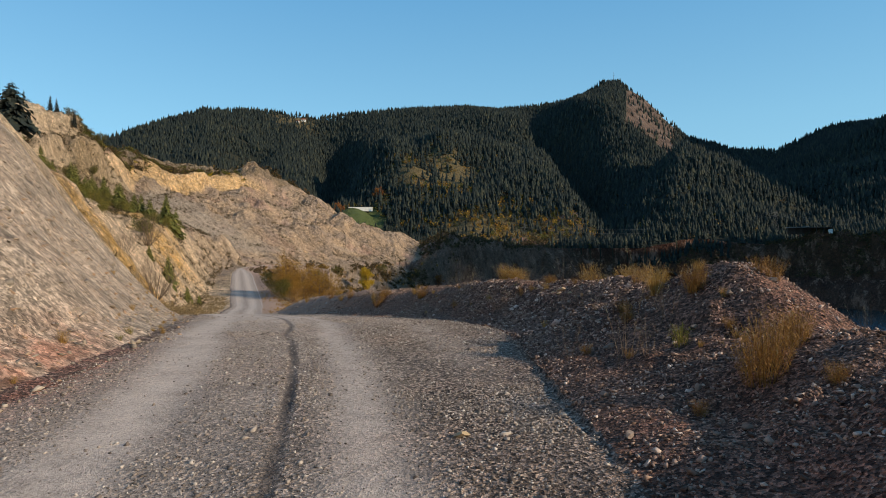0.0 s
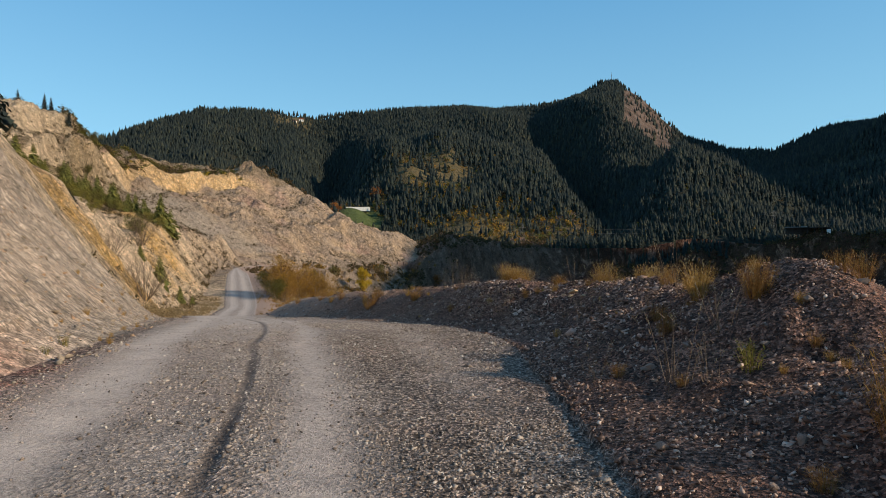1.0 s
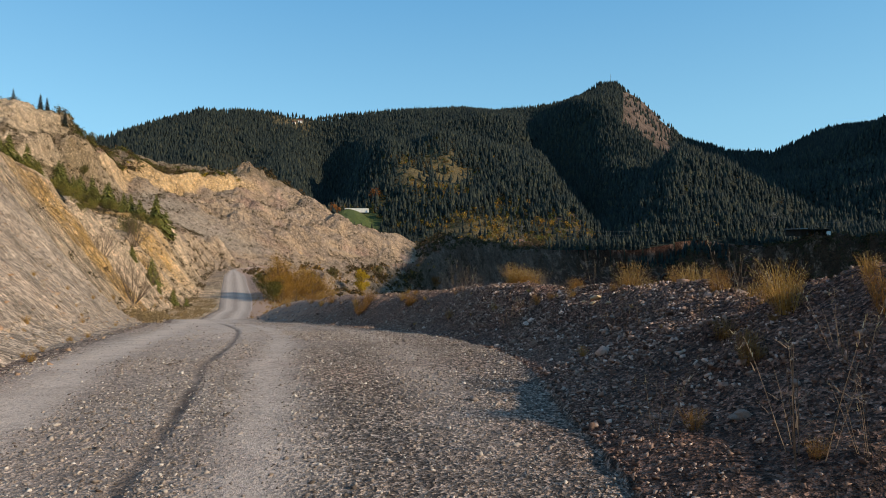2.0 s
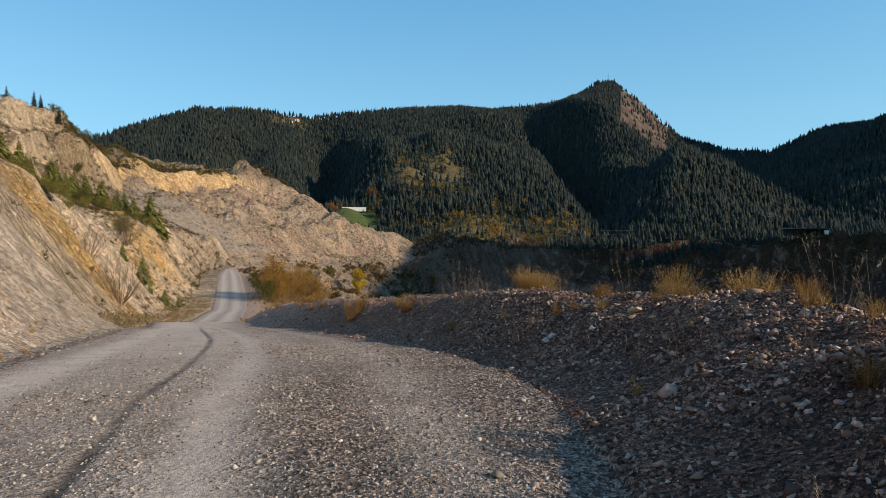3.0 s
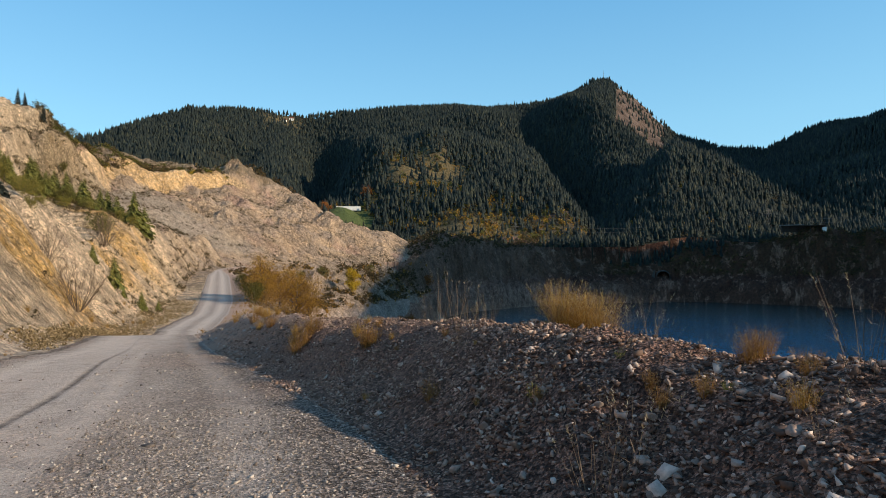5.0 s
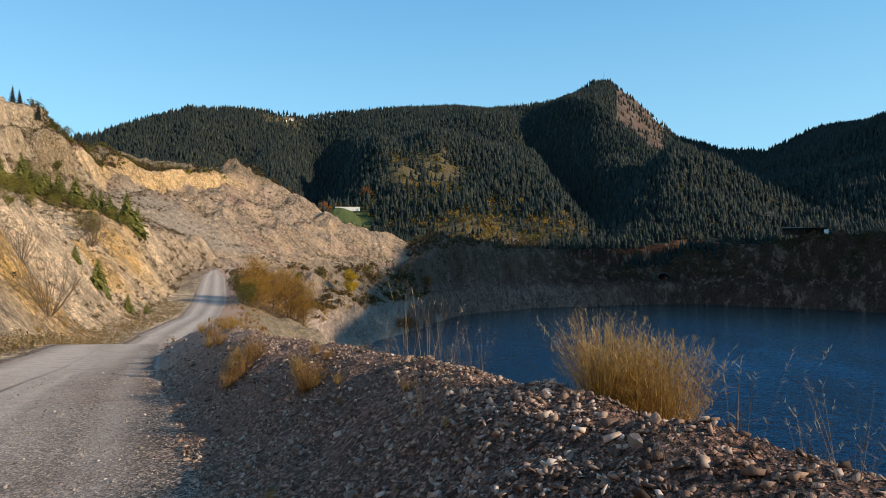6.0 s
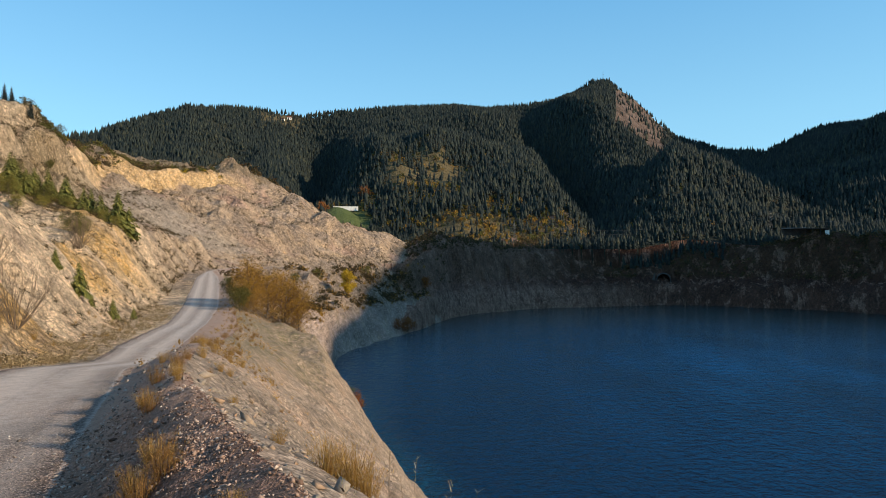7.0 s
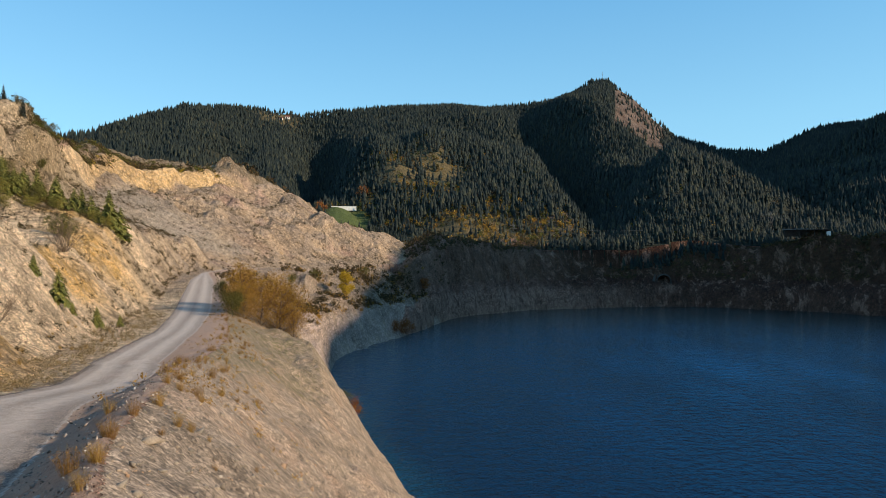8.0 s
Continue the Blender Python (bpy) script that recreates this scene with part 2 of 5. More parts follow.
    bank = bank + 0.07 * np.exp(-((x - 1.27 + 0.1 * fbm(x, y, 0.8, 2, 32)) / 0.28) ** 2) * ramp(y, 2.5, 5) * (1 - ramp(y, 9.5, 12))
    w = x - cx
    drop = np.where(w < 3, 0.5 * w + 0.08 * w * w, 2.22 + 0.98 * (w - 3))
    shelf = ramp(y, 85, 110) * (1 - ramp(y, 170, 200))
    drop = drop + (np.interp(w, [0, 3, 12, 26, 40], [0, 1.2, 5.0, 27, 45]) - drop) * shelf
    slope = cz + 0.10 * fbm(x, y, 0.9, 4, 31) - drop + np.clip(w / 8, 0, 1) * (fbm(x, y, 7, 5, 35) * 2.2 + ridged(x, y, 4, 3, 38) * 0.5)
    span = np.maximum(shore_x(y) - cx, 4)
    f = w / span
    cove = np.interp(f, [0, 0.35, 0.72, 0.86, 1.0, 1.4], [-5, -12, -20, -23, -36, -48]) + np.clip(w / 8, 0, 1) * (fbm(x, y, 12, 4, 36) * 5 + ridged(x, y, 9, 5, 37) * 3.0 - 1)
    slope = slope + (cove - slope) * ramp(y, 175, 235) - 50 * ramp(y, 335, 375)
    z = np.where(x > rr_, bank, z)
    z = np.where(w > 0, slope, z)
    # a tipped heap on the bank
    away = np.hypot(x - 3.52, (y - 8.0) * 0.9) + 0.12 * fbm(x, y, 0.7, 3, 34)
    z = z + 0.57 * np.clip(1.12 - np.sqrt(away * away + 0.03) / 1.35, 0, 1)
    z = np.maximum(z, -48)
    # far side of the lake and the mountains
    r = np.hypot(x - EYE[0], y - EYE[1])
    s = (x - EYE[0]) / np.maximum(y - EYE[1], 1)
    e = r - far_shore(s) + fbm(x, y, 25, 3, 61) * 10
    bt = bank_top(s)
    fb = np.interp(e, [-25, 0, 5, 8, 17], [-46, -36, -25, -21.5, -20.5])
    fb = fb + (bt - fb) * ramp(e, 16, 36)
    fb = np.where(e > 36, bt + np.clip((e - 36) / 60, 0, 1) * (3 - bt), fb)
    fb = fb + ramp(e, -2, 5) * (ridged(x * 1.5, y * 0.6, 9, 5, 63) * 4.4 + fbm(x, y, 5, 4, 64, 0.6) * 2.4 + fbm(x, y, 34, 4, 66) * 12 * ramp(e, 14, 30))
    fb = np.where(y > 60, fb, -48) - 60 * (1 - ramp(s, SIDE(560), SIDE(765)))
    mt = np.where(r > foot_r(s) - 8, mountains(x, y), -48)
    far_z = np.maximum(fb, mt)
    part = np.zeros(x.shape, int)
    part[x > rr_] = 1
    part[w > 1.5 * (1 - ramp(y, 16.5, 20.5))] = 2
    part[(u > 0) | (x < rl - 0.35)] = 3
    later = far_z > z
    z = np.where(later, far_z, z)
    part[later] = 4
    part[later & (mt >= fb)] = 5
    return z, part


# ---- materials ----
class Graph:
    """A short hand for node materials laid out in world or object space."""

    def __init__(self, name, space="world", rough=0.9):
        self.m = bpy.data.materials.new(name)
        self.m.use_nodes = True
        self.nt = self.m.node_tree
        self.p = self.nt.nodes["Principled BSDF"]
        self.p.inputs["Roughness"].default_value = rough
        self.p.inputs["Specular IOR Level"].default_value = 0.25
        if space == "world":
            self.pos = self.nt.nodes.new("ShaderNodeNewGeometry").outputs["Position"]
        else:
            self.pos = self.nt.nodes.new("ShaderNodeTexCoord").outputs["Object"]

    def node(self, kind, **sets):
        n = self.nt.nodes.new(kind)
        for k, v in sets.items():
            n.inputs[k].default_value = v
        return n

    def stretch(self, x, y, z):
        n = self.node("ShaderNodeMapping")
        n.inputs["Scale"].default_value = (x, y, z)
        self.nt.links.new(self.pos, n.inputs["Vector"])
        return n.outputs[0]

    def noise(self, scale, detail=4.0, rough=0.55, at=None):
        n = self.node("ShaderNodeTexNoise", Scale=scale, Detail=detail, Roughness=rough)
        self.nt.links.new(at or self.pos, n.inputs["Vector"])
        return n.outputs["Fac"]

    def cells(self, scale, out="Color", feature="F1", at=None):
        n = self.node("ShaderNodeTexVoronoi", Scale=scale)
        n.feature = feature
        self.nt.links.new(at or self.pos, n.inputs["Vector"])
        return n.outputs[out]

    def warp(self, scale, amount):
        """The place, pushed about by a noise, for lines that do not run straight."""
        n = self.node("ShaderNodeTexNoise", Scale=scale, Detail=4.0)
        self.nt.links.new(self.pos, n.inputs["Vector"])
        k = self.node("ShaderNodeVectorMath")
        k.operation = "MULTIPLY_ADD"
        self.nt.links.new(n.outputs["Color"], k.inputs[0])
        k.inputs[1].default_value = (amount, amount, amount)
        self.nt.links.new(self.pos, k.inputs[2])
        return k.outputs[0]

    def attr(self, name):
        n = self.node("ShaderNodeAttribute")
        n.attribute_name = name
        return n.outputs["Fac"]

    def island(self):
        return self.nt.nodes.new("ShaderNodeNewGeometry").outputs["Random Per Island"]

    def each(self):
        return self.nt.nodes.new("ShaderNodeObjectInfo").outputs["Random"]

    def ramp(self, fac, stops):
        n = self.node("ShaderNodeValToRGB")
        e = n.color_ramp.elements
        while len(e) < len(stops):
            e.new(0.5)
        for q, (at, c) in zip(e, stops):
            q.position = at
            q.color = (*c, 1) if not np.isscalar(c) else (c, c, c, 1)
        self.nt.links.new(fac, n.inputs[0])
        return n.outputs[0]

    def put(self, sock, v):
        if hasattr(v, "is_linked"):
            self.nt.links.new(v, sock)
        else:
            sock.default_value = v if np.isscalar(v) or len(v) == 4 else (*v, 1)

    def mix(self, fac, a, b, blend="MIX"):
        n = self.node("ShaderNodeMix")
        n.data_type, n.blend_type = "RGBA", blend
        self.put(n.inputs[0], fac)
        self.put(n.inputs[6], a)
        self.put(n.inputs[7], b)
        return n.outputs[2]

    def math(self, op, a, b=0.0):
        n = self.node("ShaderNodeMath")
        n.operation = op
        n.use_clamp = op in ("ADD", "MULTIPLY_ADD")
        self.put(n.inputs[0], a)
        self.put(n.inputs[1], b)
        return n.outputs[0]

    def bump(self, h, strength, dist, after=None):
        n = self.node("ShaderNodeBump", Strength=strength, Distance=dist)
        self.nt.links.new(h, n.inputs["Height"])
        if after:
            self.nt.links.new(after, n.inputs["Normal"])
        return n.outputs[0]

    def done(self, color, normal=None):
        self.put(self.p.inputs["Base Color"], color)
        if normal:
            self.nt.links.new(normal, self.p.inputs["Normal"])
        return self.m


def gravel_material(name, dark, light, dusty):
    """Crushed stone: dirt, two sizes of chips, dust where wheels run."""
    g = Graph(name)
    base = g.ramp(g.noise(0.9, 5), [(0.3, dark), (0.7, light)])
    chip = g.ramp(g.cells(38), [(0.15, 0.25), (0.42, 0.65), (0.6, 1.15), (0.82, 2.1)])
    grit = g.ramp(g.cells(95), [(0.15, 0.4), (0.5, 0.95), (0.85, 1.8)])
    stony = g.mix(1.0, g.mix(1.0, base, chip, "MULTIPLY"), grit, "MULTIPLY")
    stony = g.mix(g.ramp(g.noise(0.35, 3), [(0.42, 0.0), (0.62, 0.45)]), stony, g.mix(1.0, stony, (1.25, 0.98, 0.85), "MULTIPLY"))
    dust = g.ramp(g.noise(3.5, 6), [(0.3, tuple(c * 0.82 for c in dusty)), (0.7, dusty)])
    dust = g.mix(g.ramp(g.cells(70), [(0.35, 0.0), (0.75, 0.35)]), dust, stony)
    cover = g.math("MULTIPLY", g.attr("pale"), g.ramp(g.noise(2.2, 6, 0.65), [(0.22, 0.45), (0.48, 1.0)]))
    c = g.mix(cover, stony, dust)
    c = g.mix(g.math("MULTIPLY", g.attr("rut"), g.ramp(g.noise(7, 4), [(0.25, 0.5), (0.6, 1.0)])), c, (0.085, 0.066, 0.056))
    c = g.mix(g.math("MULTIPLY", g.attr("red"), g.ramp(g.noise(2.5, 5), [(0.35, 0.15), (0.6, 0.8)])), c, g.mix(1.0, stony, (1.25, 0.62, 0.5), "MULTIPLY"))
    h = g.mix(g.math("MULTIPLY", cover, 0.9), g.cells(38, "Distance"), g.noise(12, 2))
    n = g.bump(h, 1.0, 0.024)
    n = g.bump(g.cells(110, "Distance"), 0.8, 0.009, n)
    return g.done(c, g.bump(g.noise(2.5, 4), 0.35, 0.03, n))


def rock_material(name, grey, tan, ochre, pink, scale=1.0, shrub=(0.06, 0.055, 0.028), light=None, broken=None, relief=2.4):
    """Broken quarry rock: patches of different stone, stains, cracks, rubble and thin dry growth."""
    g = Graph(name)
    streaky = g.stretch(0.8, 0.8, 0.5)
    a = g.noise(0.045 * scale, 6, 0.6)
    c = g.mix(g.ramp(g.noise(0.11 * scale, 6, 0.6), [(0.40, 0.0), (0.60, 1.0)]), grey, tan)
    c = g.mix(g.ramp(a, [(0.54, 0.0), (0.66, 0.8)]), c, pink)
    if broken:
        c = g.mix(g.ramp(g.noise(0.16, 9, 0.75, g.stretch(1, 1, 0.35)), [(0.53, 0.0), (0.58, 0.9)]), c, broken)
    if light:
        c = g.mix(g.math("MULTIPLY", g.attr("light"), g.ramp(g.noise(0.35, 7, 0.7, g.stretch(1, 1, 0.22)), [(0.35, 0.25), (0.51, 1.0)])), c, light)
    c = g.mix(g.math("MULTIPLY", g.attr("scree"), 0.8), c, g.mix(g.noise(0.09, 7, 0.7, g.stretch(1, 0.6, 1.6)), (0.26, 0.215, 0.165), (0.46, 0.375, 0.29)))
    warm = g.math("ADD", g.math("MULTIPLY", g.attr("ochre"), 1.5), g.ramp(g.noise(0.16 * scale, 5, 0.6), [(0.62, 0.0), (0.76, 0.4)]))
    c = g.mix(g.math("MULTIPLY", warm, g.ramp(g.noise(0.8, 6, 0.65), [(0.30, 0.35), (0.58, 1.0)])), c, ochre)
    streak = g.ramp(g.noise(0.75 * scale, 7, 0.65, streaky), [(0.25, 0.55), (0.5, 1.0), (0.8, 1.35)])
    c = g.mix(1.0, c, streak, "MULTIPLY")
    rubble = g.ramp(g.cells(7.5), [(0.18, 0.55), (0.5, 0.95), (0.82, 1.45)])
    fine = g.ramp(g.cells(24), [(0.18, 0.6), (0.5, 1.0), (0.82, 1.5)])
    c = g.mix(0.75, c, g.mix(1.0, c, rubble, "MULTIPLY"))
    c = g.mix(0.8, c, g.mix(1.0, c, fine, "MULTIPLY"))
    crack = g.ramp(g.noise(1.3 * scale, 9, 0.72), [(0.36, 0.42), (0.46, 1.0)])
    c = g.mix(0.85, c, g.mix(1.0, c, crack, "MULTIPLY"))
    split = g.math("MINIMUM", g.cells(0.30 * scale, "Distance", "DISTANCE_TO_EDGE", g.warp(0.25 * scale, 3.2 / scale)), g.math("MULTIPLY", g.cells(0.85 * scale, "Distance", "DISTANCE_TO_EDGE", g.warp(0.6 * scale, 1.4 / scale)), 1.4))
    fissure = g.mix(g.math("MULTIPLY", g.attr("scree"), 0.75), g.ramp(split, [(0.0, 0.36), (0.04, 0.62), (0.15, 1.0)]), (1, 1, 1))
    c = g.mix(g.ramp(g.noise(0.07 * scale, 4), [(0.40, 0.0), (0.55, 0.9)]), c, g.mix(1.0, c, fissure, "MULTIPLY"))
    grown = g.math("ADD", g.math("MULTIPLY", g.attr("veg"), 0.9), g.ramp(g.noise(0.2 * scale, 7, 0.7), [(0.62, 0.0), (0.70, 0.6)]))
    c = g.mix(g.math("MULTIPLY", grown, g.ramp(g.noise(2.4, 6, 0.7), [(0.38, 0.0), (0.56, 1.0)])), c, g.mix(g.noise(0.6), shrub, (0.17, 0.115, 0.05)))
    c = g.mix(g.math("MULTIPLY", g.attr("red"), g.ramp(g.noise(2.5, 5), [(0.35, 0.2), (0.6, 0.85)])), c, g.mix(1.0, c, (1.15, 0.55, 0.45), "MULTIPLY"))
    worn = g.ramp(g.noise(0.42 * scale, 10, 0.76), [(0.34, 0.6), (0.46, 1.06), (0.64, 1.36)])
    c = g.mix(0.8, c, g.mix(1.0, c, worn, "MULTIPLY"))
    n = g.bump(g.noise(0.5 * scale, 10, 0.72), 1.0, relief / scale)
    n = g.bump(g.ramp(split, [(0.0, 0.0), (0.25, 1.0)]), 0.8, 0.4 * relief / scale, n)
    n = g.bump(g.cells(2.6, "Distance", "F1", g.stretch(1, 1, 1.7)), 0.6, 0.16, n)
    n = g.bump(g.cells(7.5, "Distance"), 0.8, 0.09, n)
    return g.done(c, g.bump(g.cells(26, "Distance"), 0.7, 0.03, n))


def scree_material(name, low, mid, high, shrub=(0.10, 0.085, 0.035)):
    """Loose stony slope: soft patches of colour, stones of three sizes, faint rills."""
    g = Graph(name)
    c = g.ramp(g.noise(0.22, 7, 0.62), [(0.32, low), (0.5, mid), (0.68, high)])
    c = g.mix(g.ramp(g.noise(0.5, 8, 0.7), [(0.50, 0.0), (0.60, 0.75)]), c, tuple(0.62 * q for q in low))
    c = g.mix(g.ramp(g.noise(0.33, 8, 0.7, g.stretch(1, 1.4, 0.7)), [(0.56, 0.0), (0.66, 0.6)]), c, tuple(1.4 * q for q in mid))
    for scale, lo, hi in ((4.0, 0.78, 1.25), (13.0, 0.6, 1.5), (38.0, 0.6, 1.5)):
        c = g.mix(1.0, c, g.ramp(g.cells(scale), [(0.18, lo), (0.5, 1.0), (0.82, hi)]), "MULTIPLY")
    c = g.mix(1.0, c, g.ramp(g.noise(0.5, 6, 0.6, g.stretch(1, 1, 0.4)), [(0.3, 0.90), (0.6, 1.05)]), "MULTIPLY")
    c = g.mix(g.math("MULTIPLY", g.attr("veg"), g.ramp(g.noise(2.4, 6, 0.7), [(0.40, 0.0), (0.58, 0.9)])), c, shrub)
    c = g.mix(g.ramp(g.noise(0.8, 7, 0.7), [(0.66, 0.0), (0.72, 0.7)]), c, (0.50, 0.24, 0.10))
    c = g.mix(g.math("MULTIPLY", g.attr("red"), g.ramp(g.noise(2.5, 5), [(0.35, 0.2), (0.6, 0.85)])), c, g.mix(1.0, c, (1.0, 0.58, 0.48), "MULTIPLY"))
    n = g.bump(g.noise(1.1, 6, 0.6), 0.6, 0.14)
    n = g.bump(g.noise(9.0, 5, 0.65), 0.6, 0.03, n)
    return g.done(c, g.bump(g.cells(19.0, "Distance"), 0.4, 0.012, n))


M_ROAD = gravel_material("road_gravel", (0.125, 0.097, 0.079), (0.235, 0.189, 0.156), (0.66, 0.555, 0.475))
M_BANK = gravel_material("bank_gravel", (0.085, 0.046, 0.033), (0.195, 0.116, 0.084), (0.44, 0.305, 0.225))
M_SLOPE = rock_material("lake_slope_rock", (0.46, 0.350, 0.250), (0.54, 0.395, 0.260), (0.58, 0.365, 0.16), (0.50, 0.330, 0.240), 1.6, light=(0.50, 0.38, 0.31), relief=1.6)
M_CUT = scree_material("cut_shale", (0.245, 0.196, 0.148), (0.31, 0.246, 0.186), (0.36, 0.270, 0.196))
M_LOOSE = scree_material("loose_slope", (0.200, 0.153, 0.112), (0.245, 0.186, 0.136), (0.29, 0.197, 0.134))
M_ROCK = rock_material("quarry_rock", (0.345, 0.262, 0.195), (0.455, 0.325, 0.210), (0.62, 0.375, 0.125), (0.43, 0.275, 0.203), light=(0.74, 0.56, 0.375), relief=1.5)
# dark rock, with part of the walls' shade put into these colours
M_PIT = rock_material("shaded_pit_rock", (0.075, 0.033, 0.021), (0.105, 0.046, 0.028), (0.17, 0.070, 0.028), (0.095, 0.037, 0.025), 1.2, (0.034, 0.018, 0.007), light=(0.46, 0.275, 0.200), broken=(0.33, 0.19, 0.135))


def forest_floor():
    g = Graph("forest_floor")
    c = g.ramp(g.noise(0.03, 6, 0.65), [(0.3, (0.014, 0.018, 0.013)), (0.5, (0.024, 0.027, 0.018)), (0.7, (0.045, 0.040, 0.022))])
    grass = g.ramp(g.noise(0.12, 6, 0.7), [(0.3, (0.15, 0.115, 0.045)), (0.5, (0.18, 0.130, 0.060)), (0.7, (0.11, 0.085, 0.035))])
    c = g.mix(g.attr("open"), c, grass)
    c = g.mix(g.attr("green"), c, g.ramp(g.noise(0.15, 5), [(0.3, (0.065, 0.095, 0.024)), (0.7, (0.105, 0.125, 0.038))]))
    stone = g.ramp(g.noise(0.06, 8, 0.7, g.stretch(1, 1, 0.4)), [(0.35, (0.055, 0.036, 0.026)), (0.5, (0.125, 0.082, 0.060)), (0.68, (0.20, 0.145, 0.115))])
    c = g.mix(g.math("MULTIPLY", g.attr("crag"), g.ramp(g.noise(0.09, 6), [(0.3, 0.35), (0.5, 1.0)])), c, stone)
    return g.done(c, g.bump(g.noise(0.12, 8, 0.7), 1.0, 5.0))


def water_material():
    """Deep blue water: calm under the far wall, wind-ruffled in a broad patch; reflection and glint are painted in."""
    g = Graph("lake_water", rough=0.06)
    g.p.inputs["Specular IOR Level"].default_value = 0.5
    g.p.inputs["IOR"].default_value = 1.33
    xyz = g.node("ShaderNodeSeparateXYZ")
    g.nt.links.new(g.pos, xyz.inputs[0])
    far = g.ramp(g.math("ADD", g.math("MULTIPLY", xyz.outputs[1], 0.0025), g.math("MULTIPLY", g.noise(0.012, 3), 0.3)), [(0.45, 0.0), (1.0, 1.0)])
    # far water is darkened in its colour for the wall's reflection
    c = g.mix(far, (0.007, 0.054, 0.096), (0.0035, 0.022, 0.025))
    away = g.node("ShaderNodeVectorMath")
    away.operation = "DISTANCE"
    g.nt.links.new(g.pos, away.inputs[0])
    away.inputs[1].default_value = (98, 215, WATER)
    gust_glint = g.ramp(g.math("MULTIPLY", away.outputs["Value"], 0.006), [(0.0, 1.0), (0.30, 0.5), (0.95, 0.0)])
    gust_glint = g.mix(1.0, gust_glint, g.ramp(g.noise(0.035, 5, 0.6, g.stretch(1, 0.5, 1)), [(0.32, 0.45), (0.62, 1.0)]), "MULTIPLY")
    # sky glint on the ruffled patch, painted as a paler blue
    c = g.mix(gust_glint, c, (0.024, 0.185, 0.325))
    n = g.bump(g.noise(0.42, 4, 0.6, g.stretch(1, 1.5, 1)), 1.0, 1.15)
    n = g.bump(g.noise(0.5, 3, 0.6, g.stretch(1, 0.5, 1)), 1.0, 0.9, n)
    g.nt.links.new(g.ramp(gust_glint, [(0.0, 0.04), (1.0, 0.16)]), g.p.inputs["Roughness"])
    return g.done(c, n)


def leaf_material(name, stops, rough=0.75, through=0.25, per="island"):
    g = Graph(name, "object", rough)
    c = g.ramp(g.island() if per == "island" else g.each(), stops)
    c = g.mix(0.35, c, g.mix(1.0, c, g.ramp(g.noise(9.0, 3), [(0.3, 0.5), (0.7, 1.4)]), "MULTIPLY"))
    g.p.inputs["Subsurface Weight"].default_value = 0.0
    m = g.done(c)
    if through:
        mixer, tr = g.nt.nodes.new("ShaderNodeMixShader"), g.nt.nodes.new("ShaderNodeBsdfTranslucent")
        out = g.nt.nodes["Material Output"]
        g.nt.links.new(c, tr.inputs["Color"])
        mixer.inputs[0].default_value = through
        g.nt.links.new(g.p.outputs[0], mixer.inputs[1])
        g.nt.links.new(tr.outputs[0], mixer.inputs[2])
        g.nt.links.new(mixer.outputs[0], out.inputs["Surface"])
    return m


def stone_material(name, stops):
    g = Graph(name, "object", 0.85)
    c = g.ramp(g.island(), stops)
    c = g.mix(1.0, c, g.ramp(g.noise(35.0, 5), [(0.3, 0.7), (0.7, 1.25)]), "MULTIPLY")
    return g.done(c, g.bump(g.noise(60, 4), 0.5, 0.004))


def plain_material(name, a, b, scale=3.0, rough=0.8, metal=0.0, depth=0.01):
    g = Graph(name, "object", rough)
    g.p.inputs["Metallic"].default_value = metal
    c = g.ramp(g.noise(scale, 6, 0.65), [(0.3, a), (0.7, b)])
    return g.done(c, g.bump(g.noise(scale * 6, 4), 0.4, depth))


M_FLOOR, M_WATER = forest_floor(), water_material()
# far haze is put into these needles as a bluish tint
M_SPRUCE = leaf_material("hazy_spruce_needles", [(0.0, (0.014, 0.021, 0.020)), (0.5, (0.022, 0.030, 0.026)), (0.85, (0.034, 0.042, 0.031)), (1.0, (0.055, 0.056, 0.034))], 0.85, 0.06)
M_BROWN = leaf_material("brown_scrub", [(0.0, (0.030, 0.034, 0.014)), (0.4, (0.065, 0.050, 0.024)), (0.75, (0.11, 0.065, 0.028)), (1.0, (0.15, 0.10, 0.03))], 0.8, 0.15)
M_YELLOW = leaf_material("yellow_leaves", [(0.0, (0.32, 0.19, 0.012)), (0.5, (0.50, 0.33, 0.02)), (1.0, (0.62, 0.45, 0.05))], 0.6, 0.35)
M_ORANGE = leaf_material("orange_leaves", [(0.0, (0.18, 0.090, 0.020)), (0.5, (0.32, 0.170, 0.028)), (0.85, (0.44, 0.25, 0.036)), (1.0, (0.25, 0.17, 0.03))], 0.7, 0.3)
M_GOLDLEAF = leaf_material("golden_leaves", [(0.0, (0.20, 0.11, 0.02)), (0.5, (0.34, 0.20, 0.03)), (1.0, (0.44, 0.29, 0.05))], 0.7, 0.3)
M_RED = leaf_material("red_leaves", [(0.0, (0.16, 0.045, 0.012)), (0.5, (0.30, 0.10, 0.02)), (1.0, (0.34, 0.15, 0.03))], 0.7, 0.3)
M_OLIVE = leaf_material("olive_leaves", [(0.0, (0.05, 0.055, 0.012)), (0.5, (0.11, 0.105, 0.02)), (1.0, (0.17, 0.14, 0.03))], 0.7, 0.3)
M_FIR = leaf_material("fir_needles", [(0.0, (0.08, 0.092, 0.022)), (0.5, (0.15, 0.155, 0.036)), (1.0, (0.26, 0.23, 0.055))], 0.7, 0.15)
